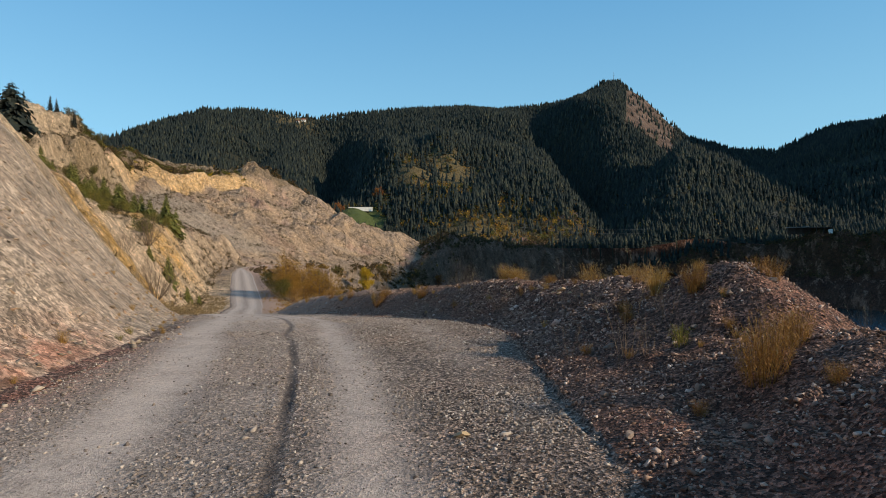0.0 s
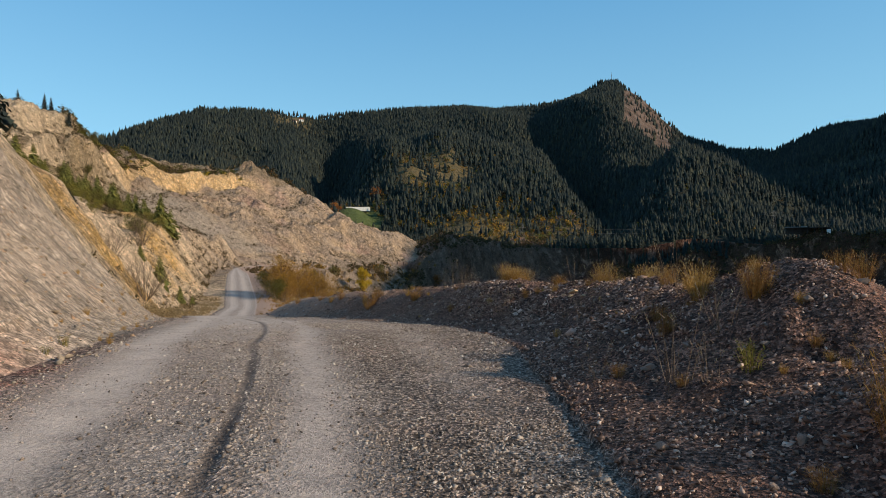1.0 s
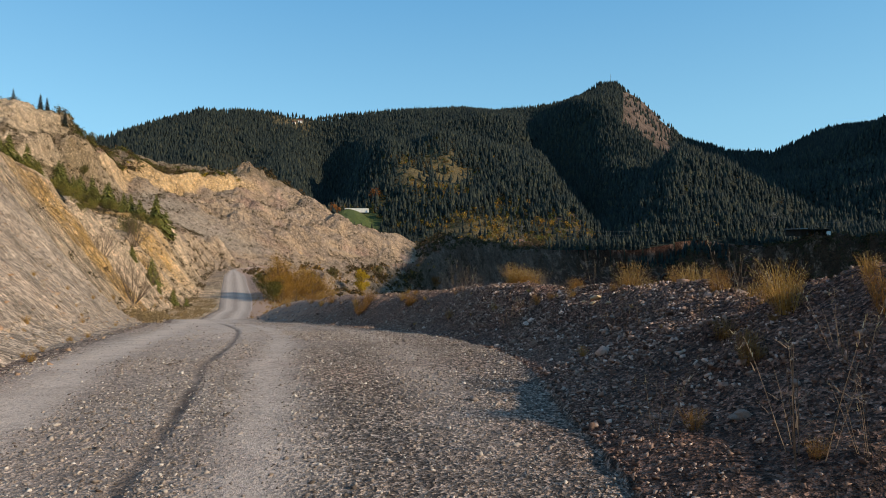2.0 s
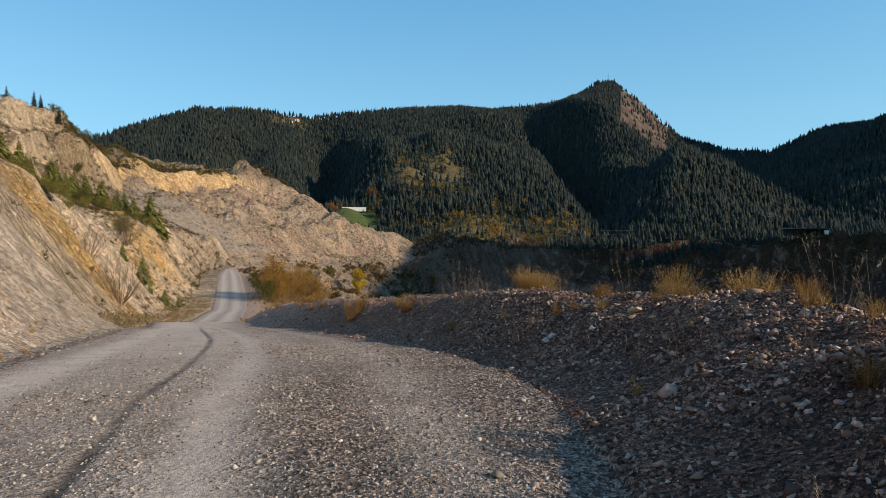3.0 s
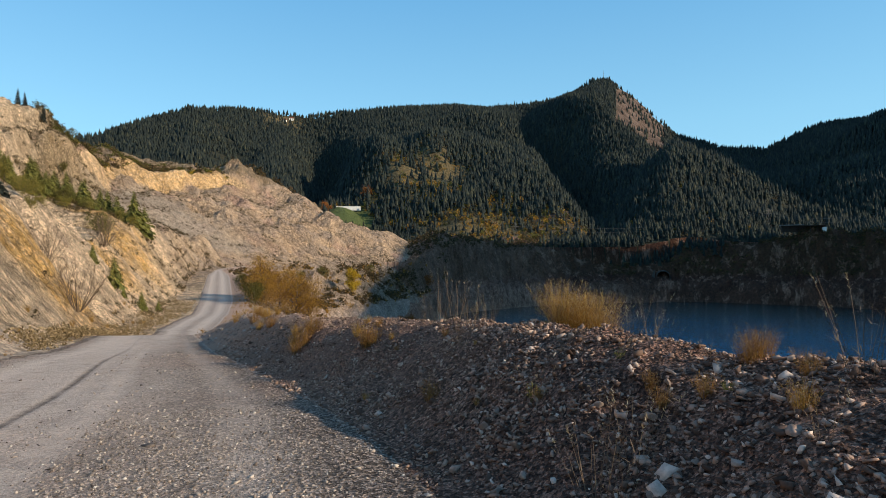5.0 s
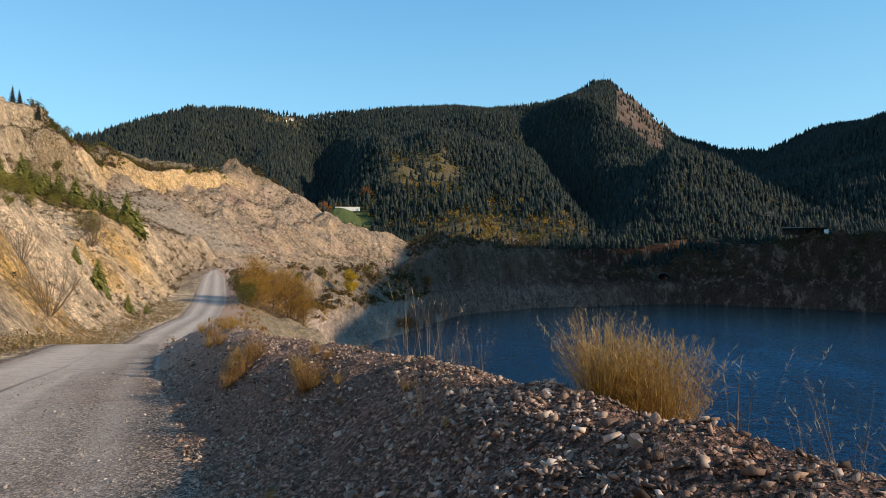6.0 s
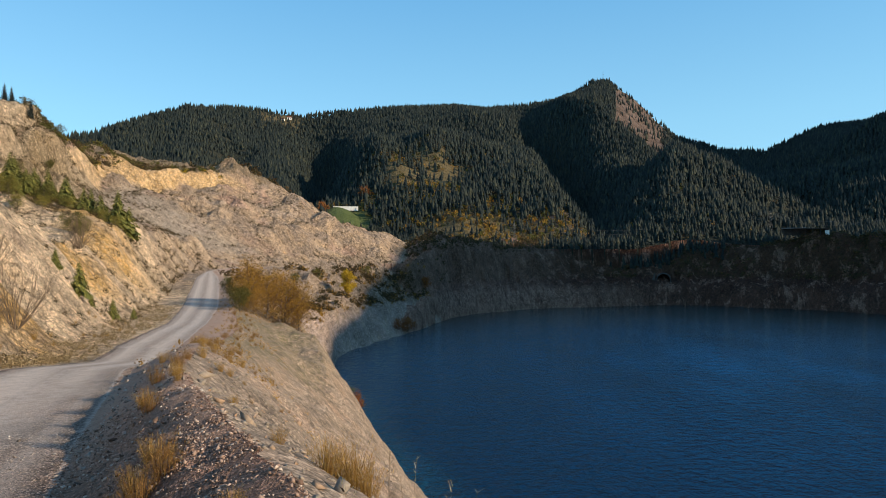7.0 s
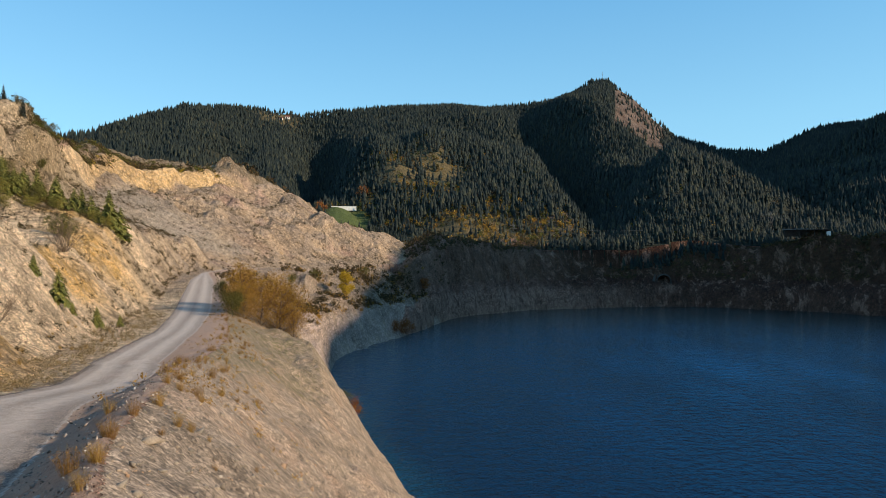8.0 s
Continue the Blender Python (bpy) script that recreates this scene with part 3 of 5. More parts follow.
M_GOLD = leaf_material("golden_straw", [(0.0, (0.20, 0.105, 0.026)), (0.5, (0.39, 0.225, 0.052)), (0.85, (0.55, 0.36, 0.11)), (1.0, (0.29, 0.13, 0.03))], 0.7, 0.35)
M_RUST = leaf_material("rusty_stems", [(0.0, (0.14, 0.068, 0.024)), (0.5, (0.28, 0.142, 0.038)), (0.9, (0.42, 0.24, 0.07)), (1.0, (0.20, 0.15, 0.035))], 0.7, 0.3)
M_STRAW = leaf_material("pale_straw", [(0.0, (0.34, 0.25, 0.12)), (0.5, (0.50, 0.40, 0.23)), (1.0, (0.62, 0.54, 0.38))], 0.7, 0.35)
M_GREEN = leaf_material("fresh_leaves", [(0.0, (0.10, 0.10, 0.018)), (0.6, (0.20, 0.175, 0.03)), (1.0, (0.32, 0.25, 0.06))], 0.6, 0.3)
M_PLUME = leaf_material("plume_straw", [(0.0, (0.30, 0.18, 0.06)), (0.5, (0.48, 0.33, 0.14)), (1.0, (0.62, 0.49, 0.29))], 0.7, 0.35)
M_TAWNY = leaf_material("tawny_growth", [(0.0, (0.15, 0.105, 0.05)), (0.5, (0.25, 0.18, 0.09)), (1.0, (0.36, 0.27, 0.15))], 0.8, 0.2)
M_BARK = plain_material("bark", (0.07, 0.055, 0.042), (0.16, 0.125, 0.095), 8.0, 0.9)
M_TWIG = plain_material("twigs", (0.11, 0.075, 0.05), (0.23, 0.165, 0.11), 6.0, 0.9)
M_CHIPS = stone_material("stone_chips", [(0.0, (0.085, 0.066, 0.054)), (0.25, (0.19, 0.153, 0.126)), (0.55, (0.30, 0.248, 0.207)), (0.85, (0.42, 0.36, 0.305)), (1.0, (0.56, 0.50, 0.44))])
M_DARKCHIP = stone_material("dark_stone_chips", [(0.0, (0.050, 0.029, 0.021)), (0.3, (0.150, 0.096, 0.072)), (0.6, (0.295, 0.200, 0.154)), (0.9, (0.45, 0.33, 0.265)), (1.0, (0.66, 0.54, 0.46))])
M_BROWNCHIP = stone_material("brown_stone_chips", [(0.0, (0.08, 0.048, 0.034)), (0.3, (0.19, 0.122, 0.088)), (0.6, (0.32, 0.215, 0.158)), (0.9, (0.44, 0.318, 0.245)), (1.0, (0.56, 0.45, 0.36))])
M_SHALE = stone_material("shale_plates", [(0.0, (0.17, 0.142, 0.112)), (0.35, (0.25, 0.208, 0.162)), (0.7, (0.32, 0.255, 0.188)), (0.9, (0.34, 0.21, 0.125)), (1.0, (0.42, 0.36, 0.295))])
M_CONCRETE = plain_material("weathered_concrete", (0.055, 0.05, 0.045), (0.11, 0.10, 0.09), 0.6, 0.9)
M_WHITE = plain_material("whitewash", (0.62, 0.60, 0.55), (0.80, 0.78, 0.73), 0.5, 0.8)
M_ROOF = plain_material("grey_roof_sheet", (0.20, 0.21, 0.22), (0.34, 0.35, 0.36), 0.4, 0.5, 0.3)
M_DARKWALL = plain_material("dark_boards", (0.045, 0.038, 0.034), (0.085, 0.072, 0.062), 0.8, 0.9)
M_STEEL = plain_material("galvanised_steel", (0.09, 0.09, 0.09), (0.15, 0.15, 0.15), 2.0, 0.6, 0.3)
M_LINING = plain_material("tunnel_lining", (0.03, 0.03, 0.03), (0.06, 0.058, 0.055), 1.0, 0.9)
M_TILE = plain_material("red_roof_tiles", (0.18, 0.06, 0.04), (0.28, 0.10, 0.06), 0.8, 0.85)

# ---- ground sheet ----
rows = [-30.0, -20, -12, -7, -4]
step = 0.09
while rows[-1] < 1750:
    y = rows[-1]
    step = 0.09 if y < 24 else min(step * 1.03, 0.0078 * (y - 10))
    step = step if y < 300 else 1.25 if y < 490 else 0.016 * (y - 10)
    rows.append(y + step)
rows = np.array(rows)
ang = np.concatenate([np.linspace(-82, -44, 26)[:-1], np.linspace(-44, -36, 40)[:-1], np.linspace(-36, 5, 380)[:-1], np.linspace(5, 42, 250), np.linspace(42, 82, 30)[1:]])
side = np.tan(np.radians(ang))
YY = np.repeat(rows[:, None], len(side), 1)
XX = side[None, :] * np.maximum(rows[:, None] + 5, 4)
ZZ, PART = height(XX, YY)
n0, n1 = YY.shape
idx = np.arange(n0 * n1).reshape(n0, n1)
quads = np.stack([idx[:-1, :-1], idx[:-1, 1:], idx[1:, 1:], idx[1:, :-1]], -1).reshape(-1, 4)
verts = np.stack([XX, YY, ZZ], -1).reshape(-1, 3)
qpart = PART[:-1, :-1].reshape(-1)


def blob(x, y, spots):
    v = 0
    for cx, cy, rx, ry in spots:
        v = np.maximum(v, np.exp(-((x - cx) / rx) ** 2 - ((y - cy) / ry) ** 2))
    return v


vx, vy, vz = verts.T
MASKS = {}
across, pale_v, rut_v = wheel_marks(vx, vy)
MASKS["pale"], MASKS["rut"] = np.where(PART.reshape(-1) == 1, 0.12 * ramp(vy, 14.5, 17) + 0.15 * ramp(vy, 17, 20) + 0.65 * ramp(vy, 21, 28), pale_v), rut_v
MASKS["red"] = ramp(foot_x(vy) - vx, -1.0, 0.1) * (1 - ramp(foot_x(vy) - vx, 0.25, 0.9)) * (1 - ramp(vy, 7.5, 11)) + 0.35 * ramp(vx, 0.7, 1.3) * (1 - ramp(vx, 1.9, 2.6)) * (1 - ramp(vy, 4.5, 6.5))
MASKS["ochre"] = np.maximum(blob(vx, vy, [(-27, 52, 5, 7), (-56, 124, 6, 9), (-44, 97, 3, 6), (-66, 138, 9, 4)]), 0)
uv = foot_x(vy) - vx
face = uv - cliff_u(vy) + fbm(vx, vy, 22, 4, 101) * 7
onface = ramp(face, -2.5, -0.5) * (1 - ramp(face, 4, 6.5)) * ramp(vy, 150, 190) * (1 - ramp(vy, 345, 370)) * (PART.reshape(-1) == 3)
MASKS["ochre"] = np.maximum(MASKS["ochre"], onface * (0.15 + 0.3 * ramp(vy, 245, 285)))
MASKS["scree"] = scree_zone(uv, vy) * (PART.reshape(-1) == 3)
MASKS["veg"] = blob(vx, vy, [(-70, 145, 20, 7), (-23, 100, 5, 22), (-15, 80, 2.5, 30), (-20, 105, 4, 22), (-38, 295, 14, 16), (-95, 180, 22, 14), (-130, 240, 18, 10), (-20, 330, 20, 14), (-120, 215, 12, 30)]) + 0.4 * ((PART.reshape(-1) == 4) & (vz > -17))
MASKS["veg"] = MASKS["veg"] + 0.9 * ramp(face, -14, -9) * (1 - ramp(face, -5, -2)) * ramp(vy, 165, 180) * (1 - ramp(vy, 222, 240)) + 0.8 * ramp(face, 6, 9) * ramp(vy, 215, 240) * (PART.reshape(-1) == 3)
MASKS["veg"] = np.clip(MASKS["veg"] + 0.75 * (PART.reshape(-1) == 2) * ramp(vy, 215, 260) * ramp(vz, -25, -20), 0, 1)
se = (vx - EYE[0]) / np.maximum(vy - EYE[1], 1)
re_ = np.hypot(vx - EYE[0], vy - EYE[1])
# pit rock pale low and leftward; its darkening rightward is painted shade
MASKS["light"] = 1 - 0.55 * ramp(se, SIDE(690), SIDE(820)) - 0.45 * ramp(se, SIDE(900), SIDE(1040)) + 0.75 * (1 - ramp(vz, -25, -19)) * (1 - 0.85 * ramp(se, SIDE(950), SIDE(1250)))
MASKS["light"] = np.where(PART.reshape(-1) == 2, ramp(vy, 150, 215), MASKS["light"])
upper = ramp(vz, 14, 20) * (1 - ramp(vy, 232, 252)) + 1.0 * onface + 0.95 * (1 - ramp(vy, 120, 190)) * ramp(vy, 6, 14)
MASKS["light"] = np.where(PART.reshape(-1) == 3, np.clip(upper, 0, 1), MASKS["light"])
uw = uv + fbm(vx, vy, 22, 4, 101) * 5
ledges = np.maximum(0.85 * ramp(uw, 44, 45.5) * (1 - ramp(uw, 48, 49.5)), 0.8 * ramp(uw, 55, 56) * (1 - ramp(uw, 58.5, 60))) * ramp(vy, 125, 145) * (1 - ramp(vy, 232, 250)) * (PART.reshape(-1) == 3)
MASKS["veg"] = np.clip(MASKS["veg"] + ledges, 0, 1)
MASKS["light"] = np.clip(MASKS["light"] - ledges, 0, 1)
gy = np.gradient(ZZ, axis=0) / np.maximum(np.gradient(YY, axis=0), 0.01)
gx = np.gradient(ZZ, axis=1) / np.maximum(np.gradient(XX, axis=1), 0.01)
steep = np.hypot(gx, gy - gx * np.gradient(XX, axis=0) / np.maximum(np.gradient(YY, axis=0), 0.01)).reshape(-1)
rocky = (PART.reshape(-1) == 3) * ramp(vy, 70, 110)
MASKS["veg"] = np.clip(MASKS["veg"] + 0.9 * rocky * ramp(uv, 12, 18) * (1 - ramp(steep, 0.25, 0.45)), 0, 1)
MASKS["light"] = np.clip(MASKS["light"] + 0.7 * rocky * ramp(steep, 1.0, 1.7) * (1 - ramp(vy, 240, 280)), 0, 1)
MASKS["open"] = np.clip(blob(se, re_, [(BEAR(775), 660, 0.075, 70), (BEAR(512), 1220, 0.036, 45), (BEAR(900), 520, 0.16, 45)]), 0, 1)
MASKS["green"] = np.clip(blob(se, re_, [(BEAR(635), 575, 0.035, 40)]) * 1.6, 0, 1)
MASKS["crag"] = np.clip(ramp(se, BEAR(1098), BEAR(1118)) * (1 - ramp(se, BEAR(1195), BEAR(1212))) * ramp(re_, 930, 985) + blob(se, re_, [(BEAR(1000), 560, 0.04, 30)]), 0, 1)


def sheet(name, sel, mat, label, masks):
    q = quads[sel]
    used, inv = np.unique(q, return_inverse=True)
    me = bpy.data.meshes.new(name)
    me.from_pydata(verts[used], [], inv.reshape(-1, 4))
    flat = (qpart[sel] >= 2) & (qpart[sel] <= 4) & (verts[q[:, 0], 1] > 60)
    me.polygons.foreach_set("use_smooth", ~flat)
    me.materials.append(mat)
    for k in masks:
        a = me.attributes.new(k, "FLOAT", "POINT")
        a.data.foreach_set("value", np.ascontiguousarray(MASKS[k][used], dtype=np.float32))
    return tagged(new(name, me), label, "ground", "", "structure")


NEARBY, ROCKY = ("pale", "rut", "red"), ("ochre", "veg", "red", "scree")
sheet("road", qpart == 0, M_ROAD, "dusty grey gravel road with wheel ruts", NEARBY)
sheet("gravel_bank", qpart == 1, M_BANK, "dark crushed-stone bank beside the road", NEARBY)
above = verts[quads, 2].max(1) > WATER - 2
early = verts[quads[:, 0], 1] < 160
sheet("lake_slope", (qpart == 2) & above & early, M_LOOSE, "bare stony slope falling to the lake", ROCKY)
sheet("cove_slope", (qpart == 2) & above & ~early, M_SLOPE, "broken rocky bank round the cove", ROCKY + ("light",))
nearcut = verts[quads[:, 0], 1] + 0.35 * (foot_x(verts[quads[:, 0], 1]) - verts[quads[:, 0], 0]) < 30
sheet("cut_slope", (qpart == 3) & nearcut, M_CUT, "pale shale cutting beside the road", ROCKY + ("light",))
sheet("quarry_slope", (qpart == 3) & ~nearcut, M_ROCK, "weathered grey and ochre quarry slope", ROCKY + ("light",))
sheet("pit_wall", (qpart == 4) & above, M_PIT, "dark broken rock walls round the lake, shade painted in", ROCKY + ("light",))
sheet("mountain", qpart == 5, M_FLOOR, "steep mountainside under spruce forest", ("open", "green", "crag"))

# the rest of the ground, beside and behind the walk
ox, oy = np.meshgrid(np.arange(-600.0, 601, 12), np.arange(-400.0, 121, 12))
oz = height(ox, oy)[0] - 0.5
out = (np.abs(ox) > 5.7 * np.maximum(oy + 5, 4)) | (oy < -29)
oi = np.arange(ox.size).reshape(ox.shape)
keep = out[:-1, :-1] & out[:-1, 1:] & out[1:, 1:] & out[1:, :-1]
me = bpy.data.meshes.new("ground")
me.from_pydata(np.stack([ox, oy, oz], -1).reshape(-1, 3), [], np.stack([oi[:-1, :-1], oi[:-1, 1:], oi[1:, 1:], oi[1:, :-1]], -1)[keep].reshape(-1, 4))
me.materials.append(M_ROCK)
tagged(new("ground", me), "bare quarry ground beside and behind the road", "ground", "", "structure")

# high hill across the valley, out of view sunward, outlined to shade the pit
hx, hy = np.meshgrid(np.linspace(420, 1500, 90), np.linspace(-420, 1100, 130))
# the farther ridge is added only to shade the slopes at right
hz = np.interp(hy, [-330, -290, -190, -120, -60, -20, 30, 75, 150, 190, 225, 270, 330], [0, 262, 266, 275, 288, 294, 304, 311, 318, 298, 228, 144, 0]) * np.minimum(1, 1.2 * np.exp(-((hx - 730) / 190) ** 2)) + np.interp(hy, [235, 295, 500, 650, 900, 1080], [0, 470, 478, 515, 535, 0]) * np.exp(-((hx - 1150) / 160) ** 2) + fbm(hx, hy, 60, 3, 47) * 8 - 6
hi = np.arange(hx.size).reshape(hx.shape)
me = bpy.data.meshes.new("hill")
me.from_pydata(np.stack([hx, hy, hz], -1).reshape(-1, 3), [], np.stack([hi[:-1, :-1], hi[:-1, 1:], hi[1:, 1:], hi[1:, :-1]], -1).reshape(-1, 4))
me.shade_smooth()
me.materials.append(M_FLOOR)
tagged(new("hill", me), "high wooded hill out of view, shaped for its shade", "ground", "", "structure")

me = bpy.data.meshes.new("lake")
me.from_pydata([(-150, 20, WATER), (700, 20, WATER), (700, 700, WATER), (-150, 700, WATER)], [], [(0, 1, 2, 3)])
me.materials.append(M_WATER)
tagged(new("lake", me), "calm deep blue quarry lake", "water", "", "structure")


def ground_z(x, y):
    return float(height(np.array([float(x)]), np.array([float(y)]))[0][0])


# ---- mesh builders ----
def mesh_of(name, v, f, mat, smooth=False):
    me = bpy.data.meshes.new(name)
    v, f = np.asarray(v, np.float32), np.asarray(f, np.int32)
    k = f.shape[1]
    me.vertices.add(len(v))
    me.vertices.foreach_set("co", v.reshape(-1))
    me.loops.add(f.size)
    me.loops.foreach_set("vertex_index", f.reshape(-1))
    me.polygons.add(len(f))
    me.polygons.foreach_set("loop_start", np.arange(0, f.size, k, dtype=np.int32))
    me.update(calc_edges=True)
    me.validate()
    if smooth:
        me.shade_smooth()
    me.materials.append(mat)
    return me


def stuff(name, v, f, mat, label, category):
    return tagged(new(name, mesh_of(name, v, f, mat)), label, category, "", "stuff")


def repeat(base_v, base_f, mats, offsets):
    """Joined copies of one small form: mats (n, 3, 3), offsets (n, 3), base_v (k, 3) or (n, k, 3)."""
    v = np.einsum("nij,nkj->nki", mats, np.broadcast_to(base_v, (len(mats), *base_v.shape[-2:]))) + offsets[:, None, :]
    k = v.shape[1]
    f = base_f[None] + (np.arange(len(mats)) * k)[:, None, None]
    return v.reshape(-1, 3), f.reshape(-1, base_f.shape[1])


def turns(rng, n, tip=0.0):
    """Random turns about z, tipped by up to tip radians."""
    a, b, c = rng.uniform(0, 2 * np.pi, n), rng.normal(0, tip, n), rng.normal(0, tip, n)
    za = np.zeros((n, 3, 3))
    za[:, 0, 0], za[:, 0, 1], za[:, 1, 0], za[:, 1, 1], za[:, 2, 2] = np.cos(a), -np.sin(a), np.sin(a), np.cos(a), 1
    xb = np.zeros((n, 3, 3))
    xb[:, 0, 0], xb[:, 1, 1], xb[:, 1, 2], xb[:, 2, 1], xb[:, 2, 2] = 1, np.cos(b), -np.sin(b), np.sin(b), np.cos(b)
    yc = np.zeros((n, 3, 3))
    yc[:, 1, 1], yc[:, 0, 0], yc[:, 0, 2], yc[:, 2, 0], yc[:, 2, 2] = 1, np.cos(c), np.sin(c), -np.sin(c), np.cos(c)
    return yc @ xb @ za


CUBE_V = np.array([(-1, -1, -1), (1, -1, -1), (1, 1, -1), (-1, 1, -1), (-1, -1, 1), (1, -1, 1), (1, 1, 1), (-1, 1, 1)], float) * 0.5


OCTA_V = np.array([(1, 0, 0), (-1, 0, 0), (0, 1, 0), (0, -1, 0), (0.15, 0, 1), (0, 0.1, -1)], float) * 0.62
OCTA_F = np.array([(0, 2, 4), (2, 1, 4), (1, 3, 4), (3, 0, 4), (2, 0, 5), (1, 2, 5), (3, 1, 5), (0, 3, 5)])


def stones(name, x, y, size, flat, mat, label, rng, tip=0.5, category="gravel"):
    """Angular broken stones lying on the ground."""
    n = len(x)
    z = height(x, y)[0]
    base = OCTA_V[None] * (1 + rng.uniform(-0.45, 0.3, (n, 6, 3))) + rng.uniform(-0.22, 0.22, (n, 6, 3))
    sc = size[:, None] * np.stack([rng.uniform(0.7, 1.25, n), rng.uniform(0.55, 1.0, n), rng.uniform(*flat, n)], -1)
    v, f = repeat(base * sc[:, None, :], OCTA_F, turns(rng, n, tip), np.stack([x, y, z + 0.2 * size * flat[0]], -1))
    return stuff(name, v, f, mat, label, category)


SLAB_F = np.array([(0, 3, 2), (0, 2, 1), (4, 5, 6), (4, 6, 7), (0, 1, 5), (0, 5, 4), (1, 2, 6), (1, 6, 5), (2, 3, 7), (2, 7, 6), (3, 0, 4), (3, 4, 7)])


def slabs(name, x, y, size, flat, mat, label, rng, tip=0.5, category="gravel"):
    """Split, sharp-edged plates and blocks of stone, tumbled on the ground."""
    n = len(x)
    z = height(x, y)[0]
    base = CUBE_V[None] * rng.uniform(0.55, 1.1, (n, 8, 3)) + rng.uniform(-0.08, 0.08, (n, 8, 3))
    sc = size[:, None] * np.stack([rng.uniform(0.9, 1.5, n), rng.uniform(0.6, 1.05, n), rng.uniform(*flat, n)], -1)
    v, f = repeat(base * sc[:, None, :], SLAB_F, turns(rng, n, tip), np.stack([x, y, z + 0.22 * size * flat[1]], -1))
    return stuff(name, v, f, mat, label, category)


# ---- loose stone on road, bank and slopes ----
rng = np.random.default_rng(7)


def spread(rng, n, x0, x1, y0, y1, keep):
    x, y = rng.uniform(x0, x1, n), rng.uniform(y0, y1, n)
    ok = keep(x, y)
    return x[ok], y[ok]


def on_road(x, y):
    a, pale, rut = wheel_marks(x, y)
    clump = ramp(fbm(x, y, 0.9, 3, 81), -0.25, 0.3)
    return (a > -0.02) & (a < 1.0) & (rng.uniform(0, 1, len(x)) < (1 - 0.8 * rut) * (1 - 0.95 * np.clip((pale - 0.3) * 2.0, 0, 1)) * (0.35 + 0.65 * clump))


def on_bank(x, y):
    heap = 0.3 + 0.7 * ramp(fbm(x, y, 0.75, 3, 83), -0.22, 0.12)
    return (x > road_r(y)) & (x < crest_x(y) + 0.1 + 2.1 * (1 - ramp(y, 16, 20))) & (rng.uniform(0, 1, len(x)) < heap)


x, y = spread(rng, 100000, -4.5, 1.1, 2.6, 17, on_road)
stones("road_chippings", x, y, rng.lognormal(-4.3, 0.42, len(x)), (0.4, 0.8), M_CHIPS, "loose grey chippings on the road", rng, 0.4)
x, y = spread(rng, 9000, -9, 0, 15, 27, on_road)
stones("roadside_chippings", x, y, rng.lognormal(-3.8, 0.4, len(x)), (0.35, 0.7), M_CHIPS, "loose grey chippings along the road", rng, 0.4)
x, y = spread(rng, 50000, -3.0, 5.2, 2.8, 23, on_bank)
far_ = y > 15.2 + rng.normal(0, 0.8, len(x))
stones("brown_rubble", x[far_], y[far_], rng.lognormal(-3.78, 0.40, far_.sum()), (0.4, 0.85), M_BROWNCHIP, "brown crushed stone along the bank", rng, 0.7)
x, y = x[~far_], y[~far_]
stones("bank_rubble", x, y, rng.lognormal(-3.78, 0.40, len(x)), (0.4, 0.85), M_DARKCHIP, "dark crushed stone heaped along the road", rng, 0.7)
x, y = spread(rng, 40000, 0.6, 4.6, 3.2, 16.2, on_bank)
x, y = x[:20000], y[:20000]
slabs("coarse_rubble", x, y, np.minimum(rng.lognormal(-3.9, 0.46, len(x)), 0.085) * (0.62 + 0.38 * ramp(y, 7.5, 10.5)), (0.2, 0.55), M_DARKCHIP, "coarse dark broken stone on the bank", rng, 0.55)
x, y = spread(rng, 60000, -6.0, 2.4, 14.2, 27, on_bank)
x, y = x[:21000], y[:21000]
slabs("coarse_brown_rubble", x, y, np.minimum(rng.lognormal(-4.15, 0.5, len(x)), 0.08), (0.2, 0.6), M_BROWNCHIP, "coarse brown broken stone on the bank", rng, 0.55)
x, y = spread(rng, 9000, -11, -1, 22, 42, on_bank)
stones("verge_rubble", x, y, rng.lognormal(-3.3, 0.45, len(x)), (0.4, 0.8), M_CHIPS, "broken stone along the road's edge", rng, 0.6)
x, y = spread(rng, 16000, -14, 6, 17, 60, lambda x, y: (x > crest_x(y) + 0.1) & (x < crest_x(y) + 11))
stones("scree", x, y, rng.lognormal(-2.95, 0.55, len(x)), (0.35, 0.7), M_SHALE, "pale scree on the slope to the lake", rng, 0.5)
x, y = spread(rng, 15000, -17, -2.8, 4, 29, lambda x, y: (x < foot_x(y) - 0.1) & (x > foot_x(y) - 8.5))
stones("shale_fragments", x, y, rng.lognormal(-2.95, 0.5, len(x)), (0.12, 0.35), M_SHALE, "flat shale fragments on the cut slope", rng, 0.35)
x, y = spread(rng, 2500, -10, -2.6, 3.5, 24, lambda x, y: np.abs(x - foot_x(y)) < 0.55)
stones("slope_foot_rubble", x, y, rng.lognormal(-3.25, 0.45, len(x)), (0.4, 0.8), M_SHALE, "rubble fallen to the foot of the cut", rng, 0.6)


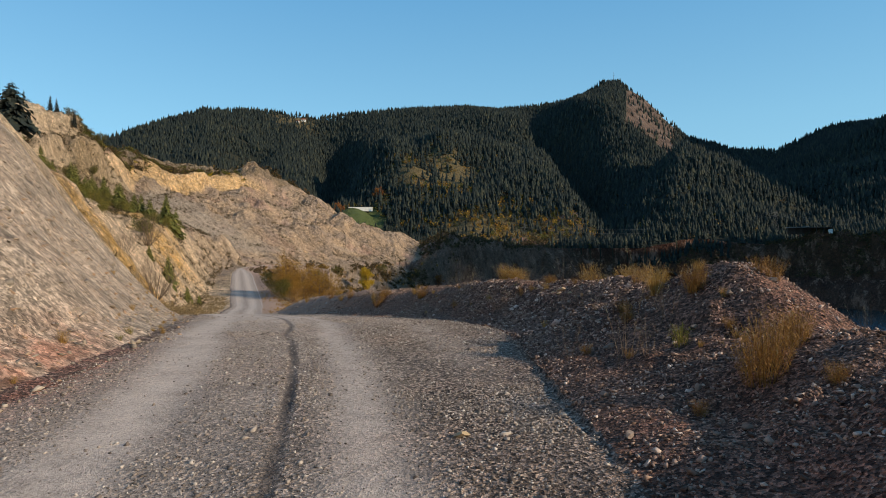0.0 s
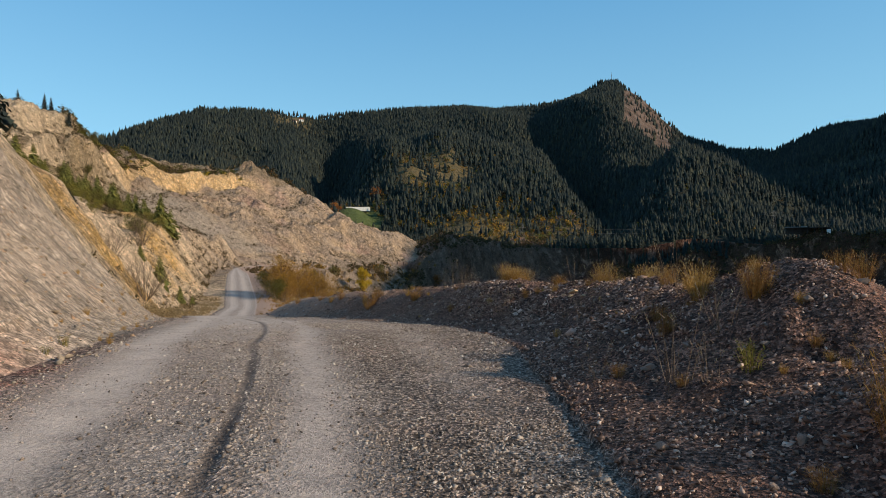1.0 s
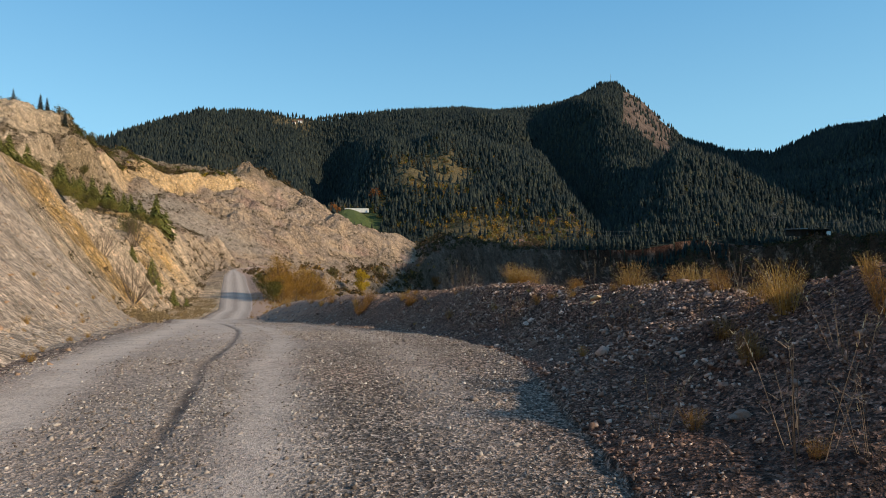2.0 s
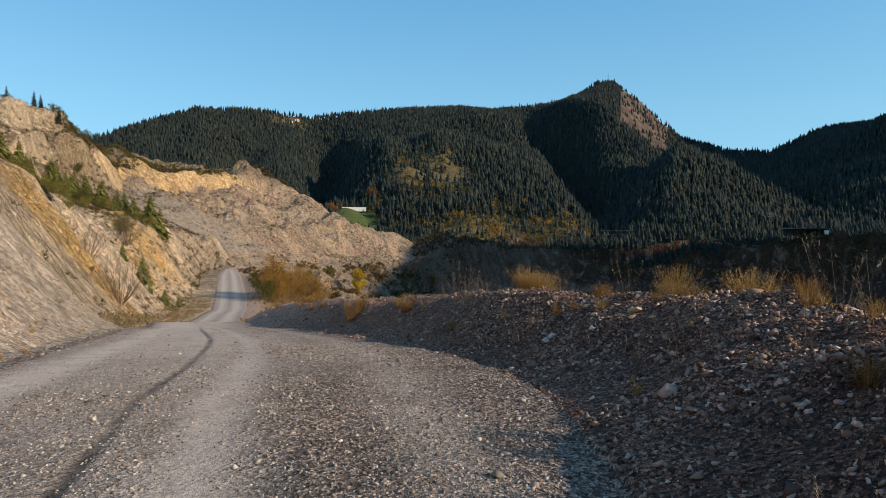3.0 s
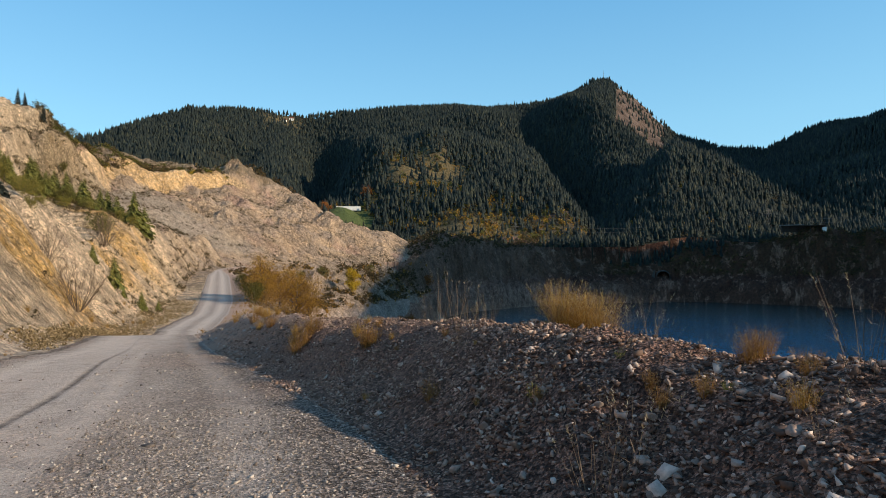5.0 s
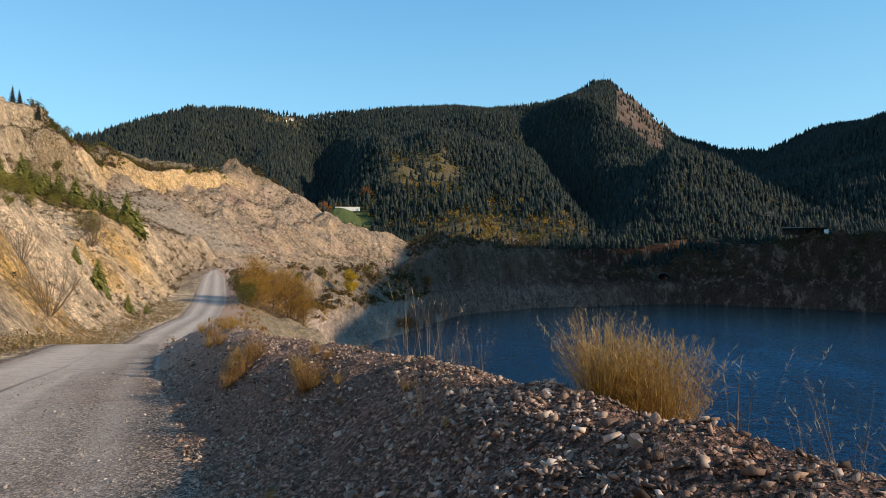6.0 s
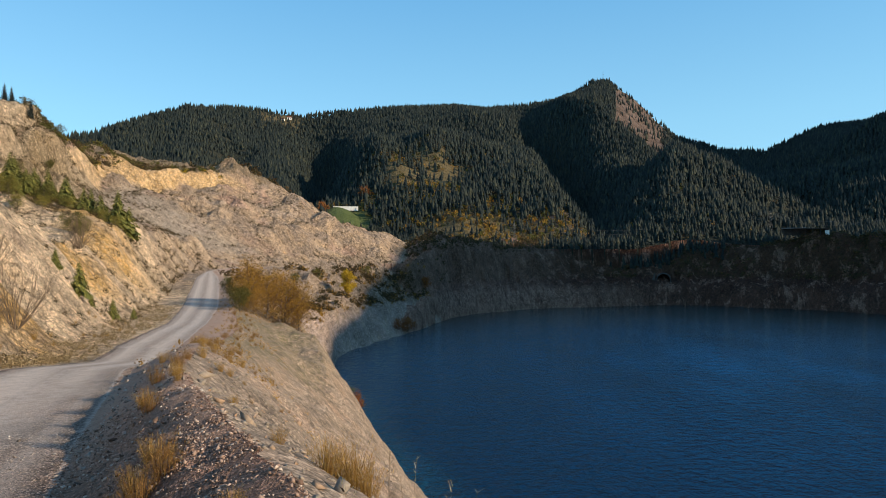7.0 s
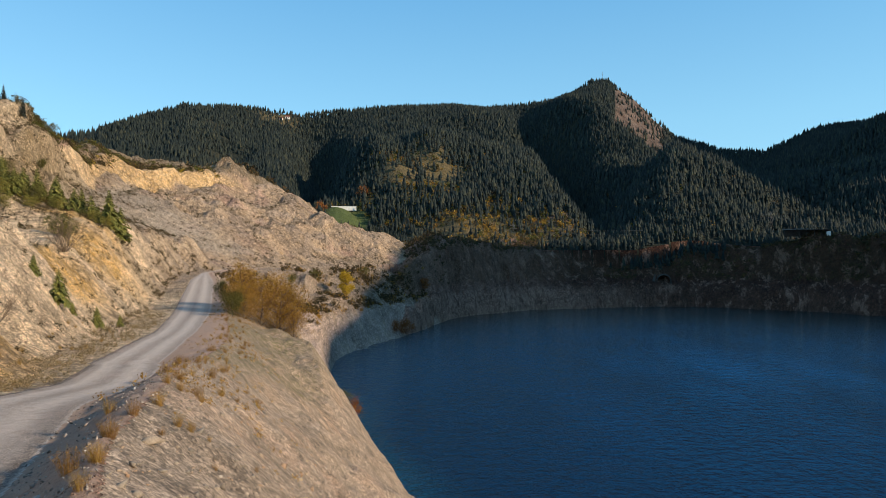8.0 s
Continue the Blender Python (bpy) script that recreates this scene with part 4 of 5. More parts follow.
def boulder(name, size, seed, mat):
    """One angular rock with chipped faces."""
    r = random.Random(seed)
    bm = bmesh.new()
    bmesh.ops.create_icosphere(bm, subdivisions=2, radius=0.5)
    cuts = [(Vector((r.gauss(0, 1), r.gauss(0, 1), r.gauss(0, 1))).normalized(), r.uniform(0.20, 0.34)) for _ in range(13)]
    for v in bm.verts:
        for nrm, d in cuts:
            k = v.co.dot(nrm) - d
            if k > 0:
                v.co -= nrm * k
        v.co += 0.015 * noise.noise_vector(v.co * 9 + Vector((seed, 0, 0)))
        v.co.x *= 1.25 * size
        v.co.y *= 0.95 * size
        v.co.z *= 0.7 * size
    me = bpy.data.meshes.new(name)
    bm.to_mesh(me)
    bm.free()
    me.materials.append(mat)
    return me


M_BOULDER = stone_material("grey_boulder", [(0.0, (0.15, 0.115, 0.092)), (1.0, (0.25, 0.195, 0.160))])
M_TANROCK = stone_material("tan_boulder", [(0.0, (0.34, 0.24, 0.14)), (1.0, (0.44, 0.33, 0.20))])
rock_forms = [boulder("rock", 1.0, k, M_BOULDER) for k in range(5)]
tan_forms = [boulder("tan_rock", 1.0, 20 + k, M_TANROCK) for k in range(2)]


def place_rock(forms, k, x, y, size, label, group):
    ob = new("rock", forms[k % len(forms)])
    ob.matrix_world = pose(x, y, ground_z(x, y) + 0.16 * size, 8 * (k % 5) - 16, 6 * (k % 7) - 18, 47 * k) @ Matrix.Diagonal((size, size, size, 1))
    return tagged(ob, label, "rock", group)


place_rock(tan_forms, 0, 0.16, 5.27, 0.11, "flat tan stone lying on the gravel road", "")
for k, (x, y, s) in enumerate([(2.12, 12.38, 0.155), (2.03, 12.25, 0.09), (2.2, 12.1, 0.1), (1.98, 12.42, 0.07)]):
    place_rock(tan_forms, k, x, y, s, "tan broken rock bedded in the gravel bank", "tan rocks in the bank")
pick = random.Random(11)
for k in range(60):
    y = pick.uniform(4.5, 19)
    x = pick.uniform(float(road_r(y)) + 0.1, float(crest_x(y)) + 0.3)
    place_rock(rock_forms, k, x, y, pick.uniform(0.05, 0.095), "grey angular rock lying on the gravel bank", "rocks on the bank")
for k in range(30):
    y = pick.uniform(4, 26)
    place_rock(rock_forms, k, float(foot_x(y)) + pick.uniform(-1.2, 0.4), y, pick.uniform(0.05, 0.11), "grey angular rock at the foot of the cut slope", "rocks below the cut")
for k in range(26):
    y = pick.uniform(20, 70)
    place_rock(tan_forms, k, float(crest_x(y)) + pick.uniform(0.5, 7), y, pick.uniform(0.08, 0.24), "pale rock resting on the lakeside slope", "rocks on the lake slope")

# ---- far forest, scrub ----
def conifer_form(tiers, sides, seed):
    """A spruce one unit high: overlapping ragged skirts of branches."""
    r = np.random.default_rng(seed)
    v, f = [], []
    for k in range(tiers):
        top = 1 - 0.86 * k / tiers
        low = max(0.03, top - 1.45 / tiers)
        wide = 0.03 + 0.165 * (1 - low) ** 0.85
        b = len(v)
        v.append((0, 0, min(1, top + 0.04)))
        for q in range(sides * 2):
            a = np.pi * q / sides + k * 0.7
            w = wide * (1.0 if q % 2 == 0 else 0.55) * r.uniform(0.8, 1.15)
            v.append((w * np.cos(a), w * np.sin(a), low + (0.0 if q % 2 == 0 else 0.05)))
        for q in range(sides * 2):
            f.append((b, b + 1 + q, b + 1 + (q + 1) % (sides * 2)))
    return np.array(v), np.array(f)


rng = np.random.default_rng(21)


def forest_spots(n, s0, s1, r0, r1):
    s = rng.uniform(s0, s1, n)
    r = np.sqrt(rng.uniform(r0 * r0, r1 * r1, n))
    c = 1 / np.sqrt(1 + s * s)
    x, y = EYE[0] + r * s * c, EYE[1] + r * c
    z, part = height(x, y)
    return s, r, x, y, z, part


def plant_forest(name, n, r0, r1, form, tall, label):
    s, r, x, y, z, part = forest_spots(n, -0.60, 0.80, r0, r1)
    open_ = np.clip(blob(s, r, [(BEAR(775), 660, 0.075, 70), (BEAR(512), 1220, 0.036, 45), (BEAR(900), 520, 0.17, 50)]) * 1.2, 0, 0.86)
    meadow = blob(s, r, [(BEAR(635), 575, 0.04, 45)]) * 1.6
    crag = ramp(s, BEAR(1100), BEAR(1115)) * (1 - ramp(s, BEAR(1190), BEAR(1210))) * ramp(r, 925, 980)
    gaps = ramp(fbm(x, y, 70, 4, 91), 0.18, 0.4) * 0.75
    u = rng.uniform(0, 1, n)
    hillside = (part == 5) | ((part == 4) & (z > -12.5) & (s > BEAR(1100)) & (s < BEAR(1310)) & (r > far_shore(s) + 30)) | ((part == 3) & (y > 425) & (x < -105))
    rr = 1250 - 250 * ramp(s, BEAR(500), BEAR(150))
    ok = hillside & (u > open_) & (u > meadow) & (u > crag * 0.93) & (u > gaps) & (r < rr + 25)
    x, y, z = x[ok], y[ok], z[ok]
    m = len(x)
    h = tall * np.clip(rng.lognormal(0, 0.2, m), 0.5, 1.45) * np.where(r[ok] < 560, 0.75, 1.0)
    w = h * rng.uniform(1.05, 1.55, m)
    sc = np.zeros((m, 3, 3))
    sc[:, 0, 0], sc[:, 1, 1], sc[:, 2, 2] = w, w, h
    v, f = repeat(form[0], form[1], turns(rng, m, 0.03) @ sc, np.stack([x, y, z - 0.5], -1))
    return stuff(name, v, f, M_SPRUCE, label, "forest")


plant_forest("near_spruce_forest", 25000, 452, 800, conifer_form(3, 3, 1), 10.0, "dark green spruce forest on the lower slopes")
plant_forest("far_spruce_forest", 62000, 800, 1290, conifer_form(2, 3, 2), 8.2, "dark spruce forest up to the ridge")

TRI_V = np.array([(-0.5, -0.3, 0), (0.5, -0.3, 0), (0, 0.6, 0)])
TRI_F = np.array([(0, 1, 2)])


def leafy(rng, centres, spread_, leaf, count):
    """Leaves scattered in uneven clumps round each centre; returns vertices and faces."""
    n = len(centres)
    lump = rng.normal(0, 0.5, (n, 5, 3))
    at = lump[np.arange(n)[:, None], rng.integers(0, 5, (n, count))] + rng.normal(0, 0.33, (n, count, 3))
    pos = centres[:, None, :] + at * spread_[:, None, :] + np.array([0, 0, 1]) * spread_[:, None, 2:3] * 0.9
    pos = pos.reshape(-1, 3)
    size = np.repeat(leaf, count) * rng.uniform(0.6, 1.4, n * count)
    m = turns(rng, n * count, 1.2) * size[:, None, None]
    return repeat(TRI_V, TRI_F, m, pos)


def scrub(name, x, y, size, count, mat, label, leaf=0.21):
    z = height(x, y)[0]
    v, f = leafy(rng, np.stack([x, y, z], -1), np.stack([size * 0.6, size * 0.6, size * 0.55], -1), size * leaf, count)
    return stuff(name, v, f, mat, label, "shrub")


# autumn trees among the spruces and on the open knoll
s, r, x, y, z, part = forest_spots(30000, -0.45, 0.62, 452, 820)
want = np.clip(blob(s, r, [(BEAR(890), 545, 0.19, 85), (BEAR(775), 650, 0.10, 90), (BEAR(600), 600, 0.08, 70), (BEAR(1060), 600, 0.08, 60)]), 0, 1) * 0.6 + 0.015
want = want * ramp(fbm(x, y, 45, 3, 110), -0.35, 0.15)
ok = (part == 5) & (rng.uniform(0, 1, len(x)) < want) & (blob(s, r, [(BEAR(635), 575, 0.04, 45)]) < 0.5)
x, y = x[ok], y[ok]
hue = np.clip(rng.uniform(0, 1, len(x)) + fbm(x, y, 60, 2, 111) * 0.5, 0, 0.999)
for lo, hi, name, mat, label in ((0.0, 0.36, "brown_trees", M_BROWN, "brown half-bare trees on the hillside"), (0.36, 0.70, "olive_trees", M_OLIVE, "olive green broadleaf trees on the hillside"), (0.70, 0.92, "orange_trees", M_ORANGE, "orange autumn trees on the hillside"), (0.92, 1.0, "yellow_trees", M_GOLDLEAF, "golden yellow autumn trees on the hillside")):
    ok = (hue >= lo) & (hue < hi)
    scrub(name, x[ok], y[ok], rng.uniform(1.8, 4.0, ok.sum()), 34, mat, label, 0.28)
s, r, x, y, z, part = forest_spots(5000, -0.58, -0.2, 405, 560)
ok = ((part == 3) | (part == 5)) & (y > 405) & (x < -90) & (rng.uniform(0, 1, len(x)) < 0.4)
scrub("rim_scrub", x[ok], y[ok], rng.uniform(1.5, 4.0, ok.sum()), 24, M_BROWN, "brown leafless scrub behind the quarry rim", 0.36)
s, r, x, y, z, part = forest_spots(30000, -0.08, 0.82, 340, 480)
ok = (part == 4) & (z > -17.5) & (rng.uniform(0, 1, len(x)) < 0.30 * ramp(fbm(x, y, 22, 3, 95), -0.15, 0.2) + 0.25 * (z > 2))
scrub("pit_scrub", x[ok], y[ok], rng.uniform(0.8, 2.4, ok.sum()), 20, M_BROWN, "dark scrub on the pit's ledges and rim", 0.4)
q = rng.uniform(0, 1, 320)
y = 147 + 7 * np.sin(q * 3.1) - 17 * q * q + rng.normal(0, 1.6, 320)
x = -62 - 30 * q + rng.normal(0, 1.4, 320)
scrub("bench_hedge", x[::2], y[::2], rng.uniform(0.5, 1.1, 160), 60, M_GREEN, "yellow green bushes along the quarry ledge", 0.2)
scrub("bench_thicket", x[1::2], y[1::2], rng.uniform(0.5, 1.1, 160), 60, M_BROWN, "brown bushes along the quarry ledge", 0.2)
n = 900
y = rng.uniform(228, 352, n)
x = foot_x(y) - cliff_u(y) - rng.uniform(3, 24, n)
hue = rng.uniform(0, 1, n)
for lo, hi, name, mat, label in ((0.0, 0.5, "brown_rim_bushes", M_BROWN, "brown bushes along the cliff's top"), (0.5, 0.96, "olive_rim_bushes", M_OLIVE, "olive bushes along the cliff's top"), (0.96, 1.0, "yellow_rim_bushes", M_YELLOW, "yellow bushes along the cliff's top")):
    ok = (hue >= lo) & (hue < hi)
    scrub(name, x[ok], y[ok], rng.uniform(0.9, 2.3, ok.sum()), 40, mat, label, 0.24)
n = 14000
y = rng.uniform(30, 400, n)
x = foot_x(y) - rng.uniform(0, 1, n) ** 1.4 * (20 + 0.35 * y)
lie = np.hypot(height(x + 1.5, y)[0] - height(x - 1.5, y)[0], height(x, y + 1.5)[0] - height(x, y - 1.5)[0]) / 3
edge = foot_x(y) - x - cliff_u(y)
up = foot_x(y) - x + fbm(x, y, 22, 4, 101) * 5
shelf = np.maximum(ramp(up, 43, 45) * (1 - ramp(up, 49, 51)), ramp(up, 53, 55) * (1 - ramp(up, 59, 61))) * ramp(y, 125, 145) * (1 - ramp(y, 232, 250))
strip = 1.2 * shelf + ramp(edge, -14, -9) * (1 - ramp(edge, -5, -2)) * ramp(y, 165, 180) * (1 - ramp(y, 222, 240))
veg = strip + blob(x, y, [(-74, 130, 14, 6), (-70, 145, 22, 8), (-95, 180, 24, 16), (-130, 240, 20, 12), (-120, 215, 14, 34), (-75, 130, 20, 10)])
ok = rng.uniform(0, 1, n) < 0.04 + 0.6 * veg + 0.25 * ramp(fbm(x, y, 14, 3, 97), 0.12, 0.3) + 0.5 * (1 - ramp(lie, 0.4, 0.7)) * ramp(foot_x(y) - x, 14, 18)
x, y = x[ok], y[ok]
scrub("slope_scrub", x, y, 0.25 + rng.uniform(0.2, 0.75, len(x)) * np.clip(y / 160, 0.25, 1.3), 34, M_BROWN, "low brown and green scrub on the quarry slope")
n = 4000
y = rng.uniform(170, 345, n)
x = crest_x(y) + rng.uniform(0.05, 0.8, n) * (shore_x(y) - crest_x(y))
ok = rng.uniform(0, 1, n) < 0.62 * ramp(fbm(x, y, 12, 3, 99), -0.15, 0.15) * ramp(y, 195, 235)
x, y = x[ok], y[ok]
keep = height(x, y)[0] > -23
x, y = x[keep], y[keep]
scrub("cove_scrub", x, y, rng.uniform(0.7, 2.2, len(x)), 30, M_BROWN, "brown scrub on the bank above the cove", 0.3)
scrub("rusty_scrub", x[::3] + 1.5, y[::3] + 1, rng.uniform(0.6, 1.7, len(x[::3])), 30, M_ORANGE, "rusty orange scrub on the bank above the cove", 0.28)
n = 1500
y = rng.uniform(38, 130, n)
x = crest_x(y) + rng.normal(1.0, 2.2, n)
ok = (rng.uniform(0, 1, n) < 0.3) & (x > road_r(y) + 0.2)
x, y = x[ok], y[ok]
yl = rng.uniform(28, 120, 1100)
xl = road_l(yl) + (foot_x(yl) - road_l(yl)) * rng.uniform(0.12, 1.35, 1100) - 0.2
scrub("foot_scrub", xl, yl, rng.uniform(0.14, 0.42, 1100), 26, M_TAWNY, "dry tawny growth at the foot of the quarry slope")
scrub("verge_scrub", x, y, rng.uniform(0.12, 0.34, len(x)), 30, M_GOLD, "tawny low scrub along the road's outer edge")


# ---- things built from parts ----
def part(name, me, parent, label=""):
    ob = new(name, me)
    ob.parent = parent
    return tagged(ob, label)


def thing(name, label, category, group=""):
    return tagged(new(name), label, category, group)


def tube(path, radii, sides=5):
    """A tapered limb along a path."""
    v, f = [], []
    for k, (p, r) in enumerate(zip(path, radii)):
        d = (Vector(path[min(k + 1, len(path) - 1)]) - Vector(path[max(k - 1, 0)])).normalized()
        q = d.to_track_quat("Z", "X")
        for j in range(sides):
            a = 2 * math.pi * j / sides
            v.append(Vector(p) + q @ Vector((r * math.cos(a), r * math.sin(a), 0)))
    for k in range(len(path) - 1):
        for j in range(sides):
            a, b = k * sides + j, k * sides + (j + 1) % sides
            f.append((a, b, b + sides, a + sides))
    return [tuple(p) for p in v], f


def joined(pieces):
    v, f = [], []
    for pv, pf in pieces:
        b = len(v)
        v.extend(pv)
        f.extend(tuple(i + b for i in q) for q in pf)
    return v, f


def limbs(r, height_, spread_, count, thick, lean=0.0):
    """A stem with side branches; returns the tubes and the branch ends."""
    pieces, ends = [], []
    stem = [(lean * k * k / 25 + r.gauss(0, 0.02) * height_ * (k > 0), r.gauss(0, 0.02) * height_ * (k > 0), height_ * 0.9 * k / 5) for k in range(6)]
    pieces.append(tube(stem, [thick * (1 - 0.16 * k) for k in range(6)], 6))
    for _ in range(count):
        k = r.uniform(0.6, 4.8)
        a, b = stem[int(k)], stem[min(int(k) + 1, 5)]
        p0 = Vector(a).lerp(Vector(b), k - int(k))
        az = r.uniform(0, 2 * math.pi)
        reach = spread_ * r.uniform(0.55, 1.0) * (1.1 - 0.13 * k)
        d = Vector((math.cos(az), math.sin(az), r.uniform(0.35, 1.1)))
        mid, tip = p0 + d * reach * 0.5, p0 + d * reach + Vector((0, 0, 0.06 * reach))
        pieces.append(tube([p0, mid, tip], [thick * 0.34, thick * 0.2, thick * 0.06], 4))
        ends += [mid, tip]
        for _ in range(2):
            e = mid.lerp(tip, r.random()) + Vector((r.gauss(0, 1), r.gauss(0, 1), abs(r.gauss(0, 0.7)))) * reach * 0.22
            pieces.append(tube([mid, e], [thick * 0.13, thick * 0.04], 3))
            ends.append(e)
    return pieces, ends


def leaf_tree(name, h, wide, leaves, leaf_mat, leaf, seed, label, category, group="", branches=22):
    r = random.Random(seed)
    t = thing(name, label, category, group)
    pieces, ends = limbs(r, h, wide, branches, h * 0.022)
    v, f = joined(pieces)
    part("trunk", mesh_of("trunk", v, f, M_BARK, True), t)
    g = np.random.default_rng(seed)
    ends = np.array([tuple(e) for e in ends])
    at = ends[g.integers(0, len(ends), leaves)] + g.normal(0, wide * 0.14, (leaves, 3))
    at[:, 2] = np.maximum(at[:, 2], 0.12 * h)
    v, f = repeat(TRI_V, TRI_F, turns(g, leaves, 1.2) * (leaf * g.uniform(0.6, 1.4, leaves))[:, None, None], at)
    part("crown", mesh_of("crown", v, f, leaf_mat), t)
    return t


def fir(name, h, seed, label, group="", mat=None, full=0.24):
    """A young conifer: stem and whorls of drooping needle sprays."""
    r = random.Random(seed)
    t = thing(name, label, "tree", group)
    v, f = tube([(0, 0, -0.05 * h), (0, 0, h * 0.5), (0, 0, h)], [h * 0.02, h * 0.012, h * 0.002], 5)
    part("trunk", mesh_of("trunk", v, f, M_BARK, True), t)
    v, f = [], []
    whorls = 15
    for k in range(whorls):
        z = h * (0.07 + 0.9 * k / whorls)
        reach = h * full * (1 - k / whorls) ** 0.8 + 0.02 * h
        for j in range(8):
            a = 2 * math.pi * (j + r.random()) / 8
            d = Vector((math.cos(a), math.sin(a), 0))
            s_ = Vector((-d.y, d.x, 0))
            rc = reach * r.uniform(0.7, 1.15)
            p = Vector((0, 0, z + r.gauss(0, 0.012) * h))
            for q in range(4):
                c0 = p + d * rc * (0.12 + 0.22 * q) + Vector((0, 0, -0.10 * rc * q + 0.05 * rc))
                w = rc * (0.30 - 0.05 * q)
                for sgn in (-1, 1):
                    b = len(v)
                    tip = c0 + s_ * sgn * w + d * w * 0.9 + Vector((0, 0, -0.30 * w + r.gauss(0, 0.08) * rc))
                    v += [tuple(c0 - d * 0.05 * rc + Vector((0, 0, 0.10 * rc))), tuple(c0 + d * 0.14 * rc - Vector((0, 0, 0.16 * rc))), tuple(tip)]
                    f.append((b, b + 1, b + 2))
    part("needles", mesh_of("needles", v, f, mat or M_FIR), t)
    return t


def bare_bush(name, h, seed, label, stems=26):
    r = random.Random(seed)
    t = thing(name, label, "shrub")
    pieces = []
    for _ in range(stems):
        a, out = r.uniform(0, 2 * math.pi), r.uniform(0.1, 1.1)
        pts = [Vector((0.06 * h * math.cos(a), 0.06 * h * math.sin(a), 0))]
        d = Vector((out * math.cos(a), out * math.sin(a), 1)).normalized()
        for k in range(4):
            pts.append(pts[-1] + d * h * 0.26 * r.uniform(0.8, 1.15))
            d = (d + Vector((r.gauss(0, 0.12), r.gauss(0, 0.12), 0.03))).normalized()
        pieces.append(tube(pts, [h * 0.008, h * 0.006, h * 0.0045, h * 0.003, h * 0.0012], 3))
        for _ in range(7):
            k = r.randint(1, 3)
            p = pts[k].lerp(pts[k + 1], r.random())
            e = p + (d + Vector((r.gauss(0, 0.6), r.gauss(0, 0.6), r.uniform(0.1, 0.6)))).normalized() * h * r.uniform(0.12, 0.3)
            pieces.append(tube([p, p.lerp(e, 0.5) + Vector((0, 0, 0.02 * h)), e], [h * 0.003, h * 0.002, h * 0.0009], 3))
    v, f = joined(pieces)
    part("twig_crown", mesh_of("twig_crown", v, f, M_TWIG, True), t)
    return t


def stand(t, x, y, turn=0.0, size=1.0, sink=0.0):
    t.matrix_world = pose(x, y, ground_z(x, y) - sink, 0, 0, turn) @ Matrix.Diagonal((size, size, size, 1))
    return t


stand(leaf_tree("yellow_birch", 13.0, 3.6, 4200, M_YELLOW, 0.34, 3, "bright yellow autumn birch on the bank above the cove", "tree"), -33.5, 272, 0)
willow = leaf_tree("orange_willow", 7.0, 3.2, 4200, M_ORANGE, 0.13, 4, "golden orange willow beside the road's bend", "tree", "orange willows", 34)
stand(willow, -26.5, 120, 0, 1.25, 1.3)
for x, y, a, k in ((-29.4, 119, 80, 1.05), (-23.6, 121, 150, 1.05), (-25.4, 126, 210, 1.15), (-31, 125, 250, 0.85), (-21.8, 122, 300, 0.7), (-28, 116, 20, 0.7), (-22.8, 127, 330, 0.9)):
    copy_thing(willow, pose(x, y, ground_z(x, y) - 1.1 * k, 0, 0, a) @ Matrix.Diagonal((k, k, k, 1)))
olive = leaf_tree("olive_bush", 3.6, 2.2, 1500, M_OLIVE, 0.16, 5, "olive green bush on the lakeside bank", "shrub", "olive bushes")
stand(olive, -28.5, 112, 0)
for x, y, a, k in ((-30, 118, 60, 1.1), (-17.5, 148, 100, 0.9), (-34.5, 128, 200, 1.1), (-53, 262, 0, 1.3), (-48, 285, 130, 1.5), (-31, 318, 70, 1.2), (-52, 110, 40, 0.9), (-49, 104, 90, 0.9), (-74, 146, 10, 0.8), (-79, 147, 60, 1.0), (-84, 144, 120, 1.1), (-88, 141, 200, 1.2), (-92, 138, 250, 1.0), (-70, 149, 300, 0.7), (-86, 147, 20, 1.0), (-97, 182, 80, 1.0), (-104, 178, 10, 1.2), (-110, 186, 140, 0.9), (-118, 214, 0, 1.0), (-126, 232, 90, 1.1)):
    copy_thing(olive, pose(x, y, ground_z(x, y) - 0.1, 0, 0, a) @ Matrix.Diagonal((k, k, k, 1)))
redb = leaf_tree("red_bush", 4.2, 2.0, 1500, M_RED, 0.17, 6, "rust red bush on the slope above the water", "shrub", "rust red bushes")
stand(redb, -15.9, 150, 0, 1.15)
for x, y, a, k in ((-10, 292, 40, 1.6), (-14, 287, 100, 1.2), (-66, 640, 0, 2.6), (-98, 590, 50, 2.4), (-3, 340, 200, 1.4)):
    copy_thing(redb, pose(x, y, ground_z(x, y) - 0.1, 0, 0, a) @ Matrix.Diagonal((k, k, k, 1)))

yellowb = leaf_tree("yellow_bush", 3.4, 2.2, 1500, M_GREEN, 0.16, 9, "yellow green bush on the quarry ledge", "shrub", "yellow bushes")
stand(yellowb, -75, 130, 0)
for x, y, a, k in ((-78, 131, 60, 1.1), (-72, 128, 100, 0.8), (-82, 133, 140, 1.2), (-70, 132, 200, 0.7), (-86, 135, 10, 1.0), (-68, 137, 80, 0.6), (-79, 127, 250, 0.9), (-38.5, 71, 30, 0.5), (-36, 68, 170, 0.4), (-60, 138, 20, 0.6), (-64, 141, 90, 0.7)):
    copy_thing(yellowb, pose(x, y, ground_z(x, y) - 0.1, 0, 0, a) @ Matrix.Diagonal((k, k, k, 1)))
young = fir("young_fir", 3.6, 1, "young green fir on the quarry slope", "young firs on the slope", None, 0.36)
stand(young, -32.3, 75.4, 0, 0.9)
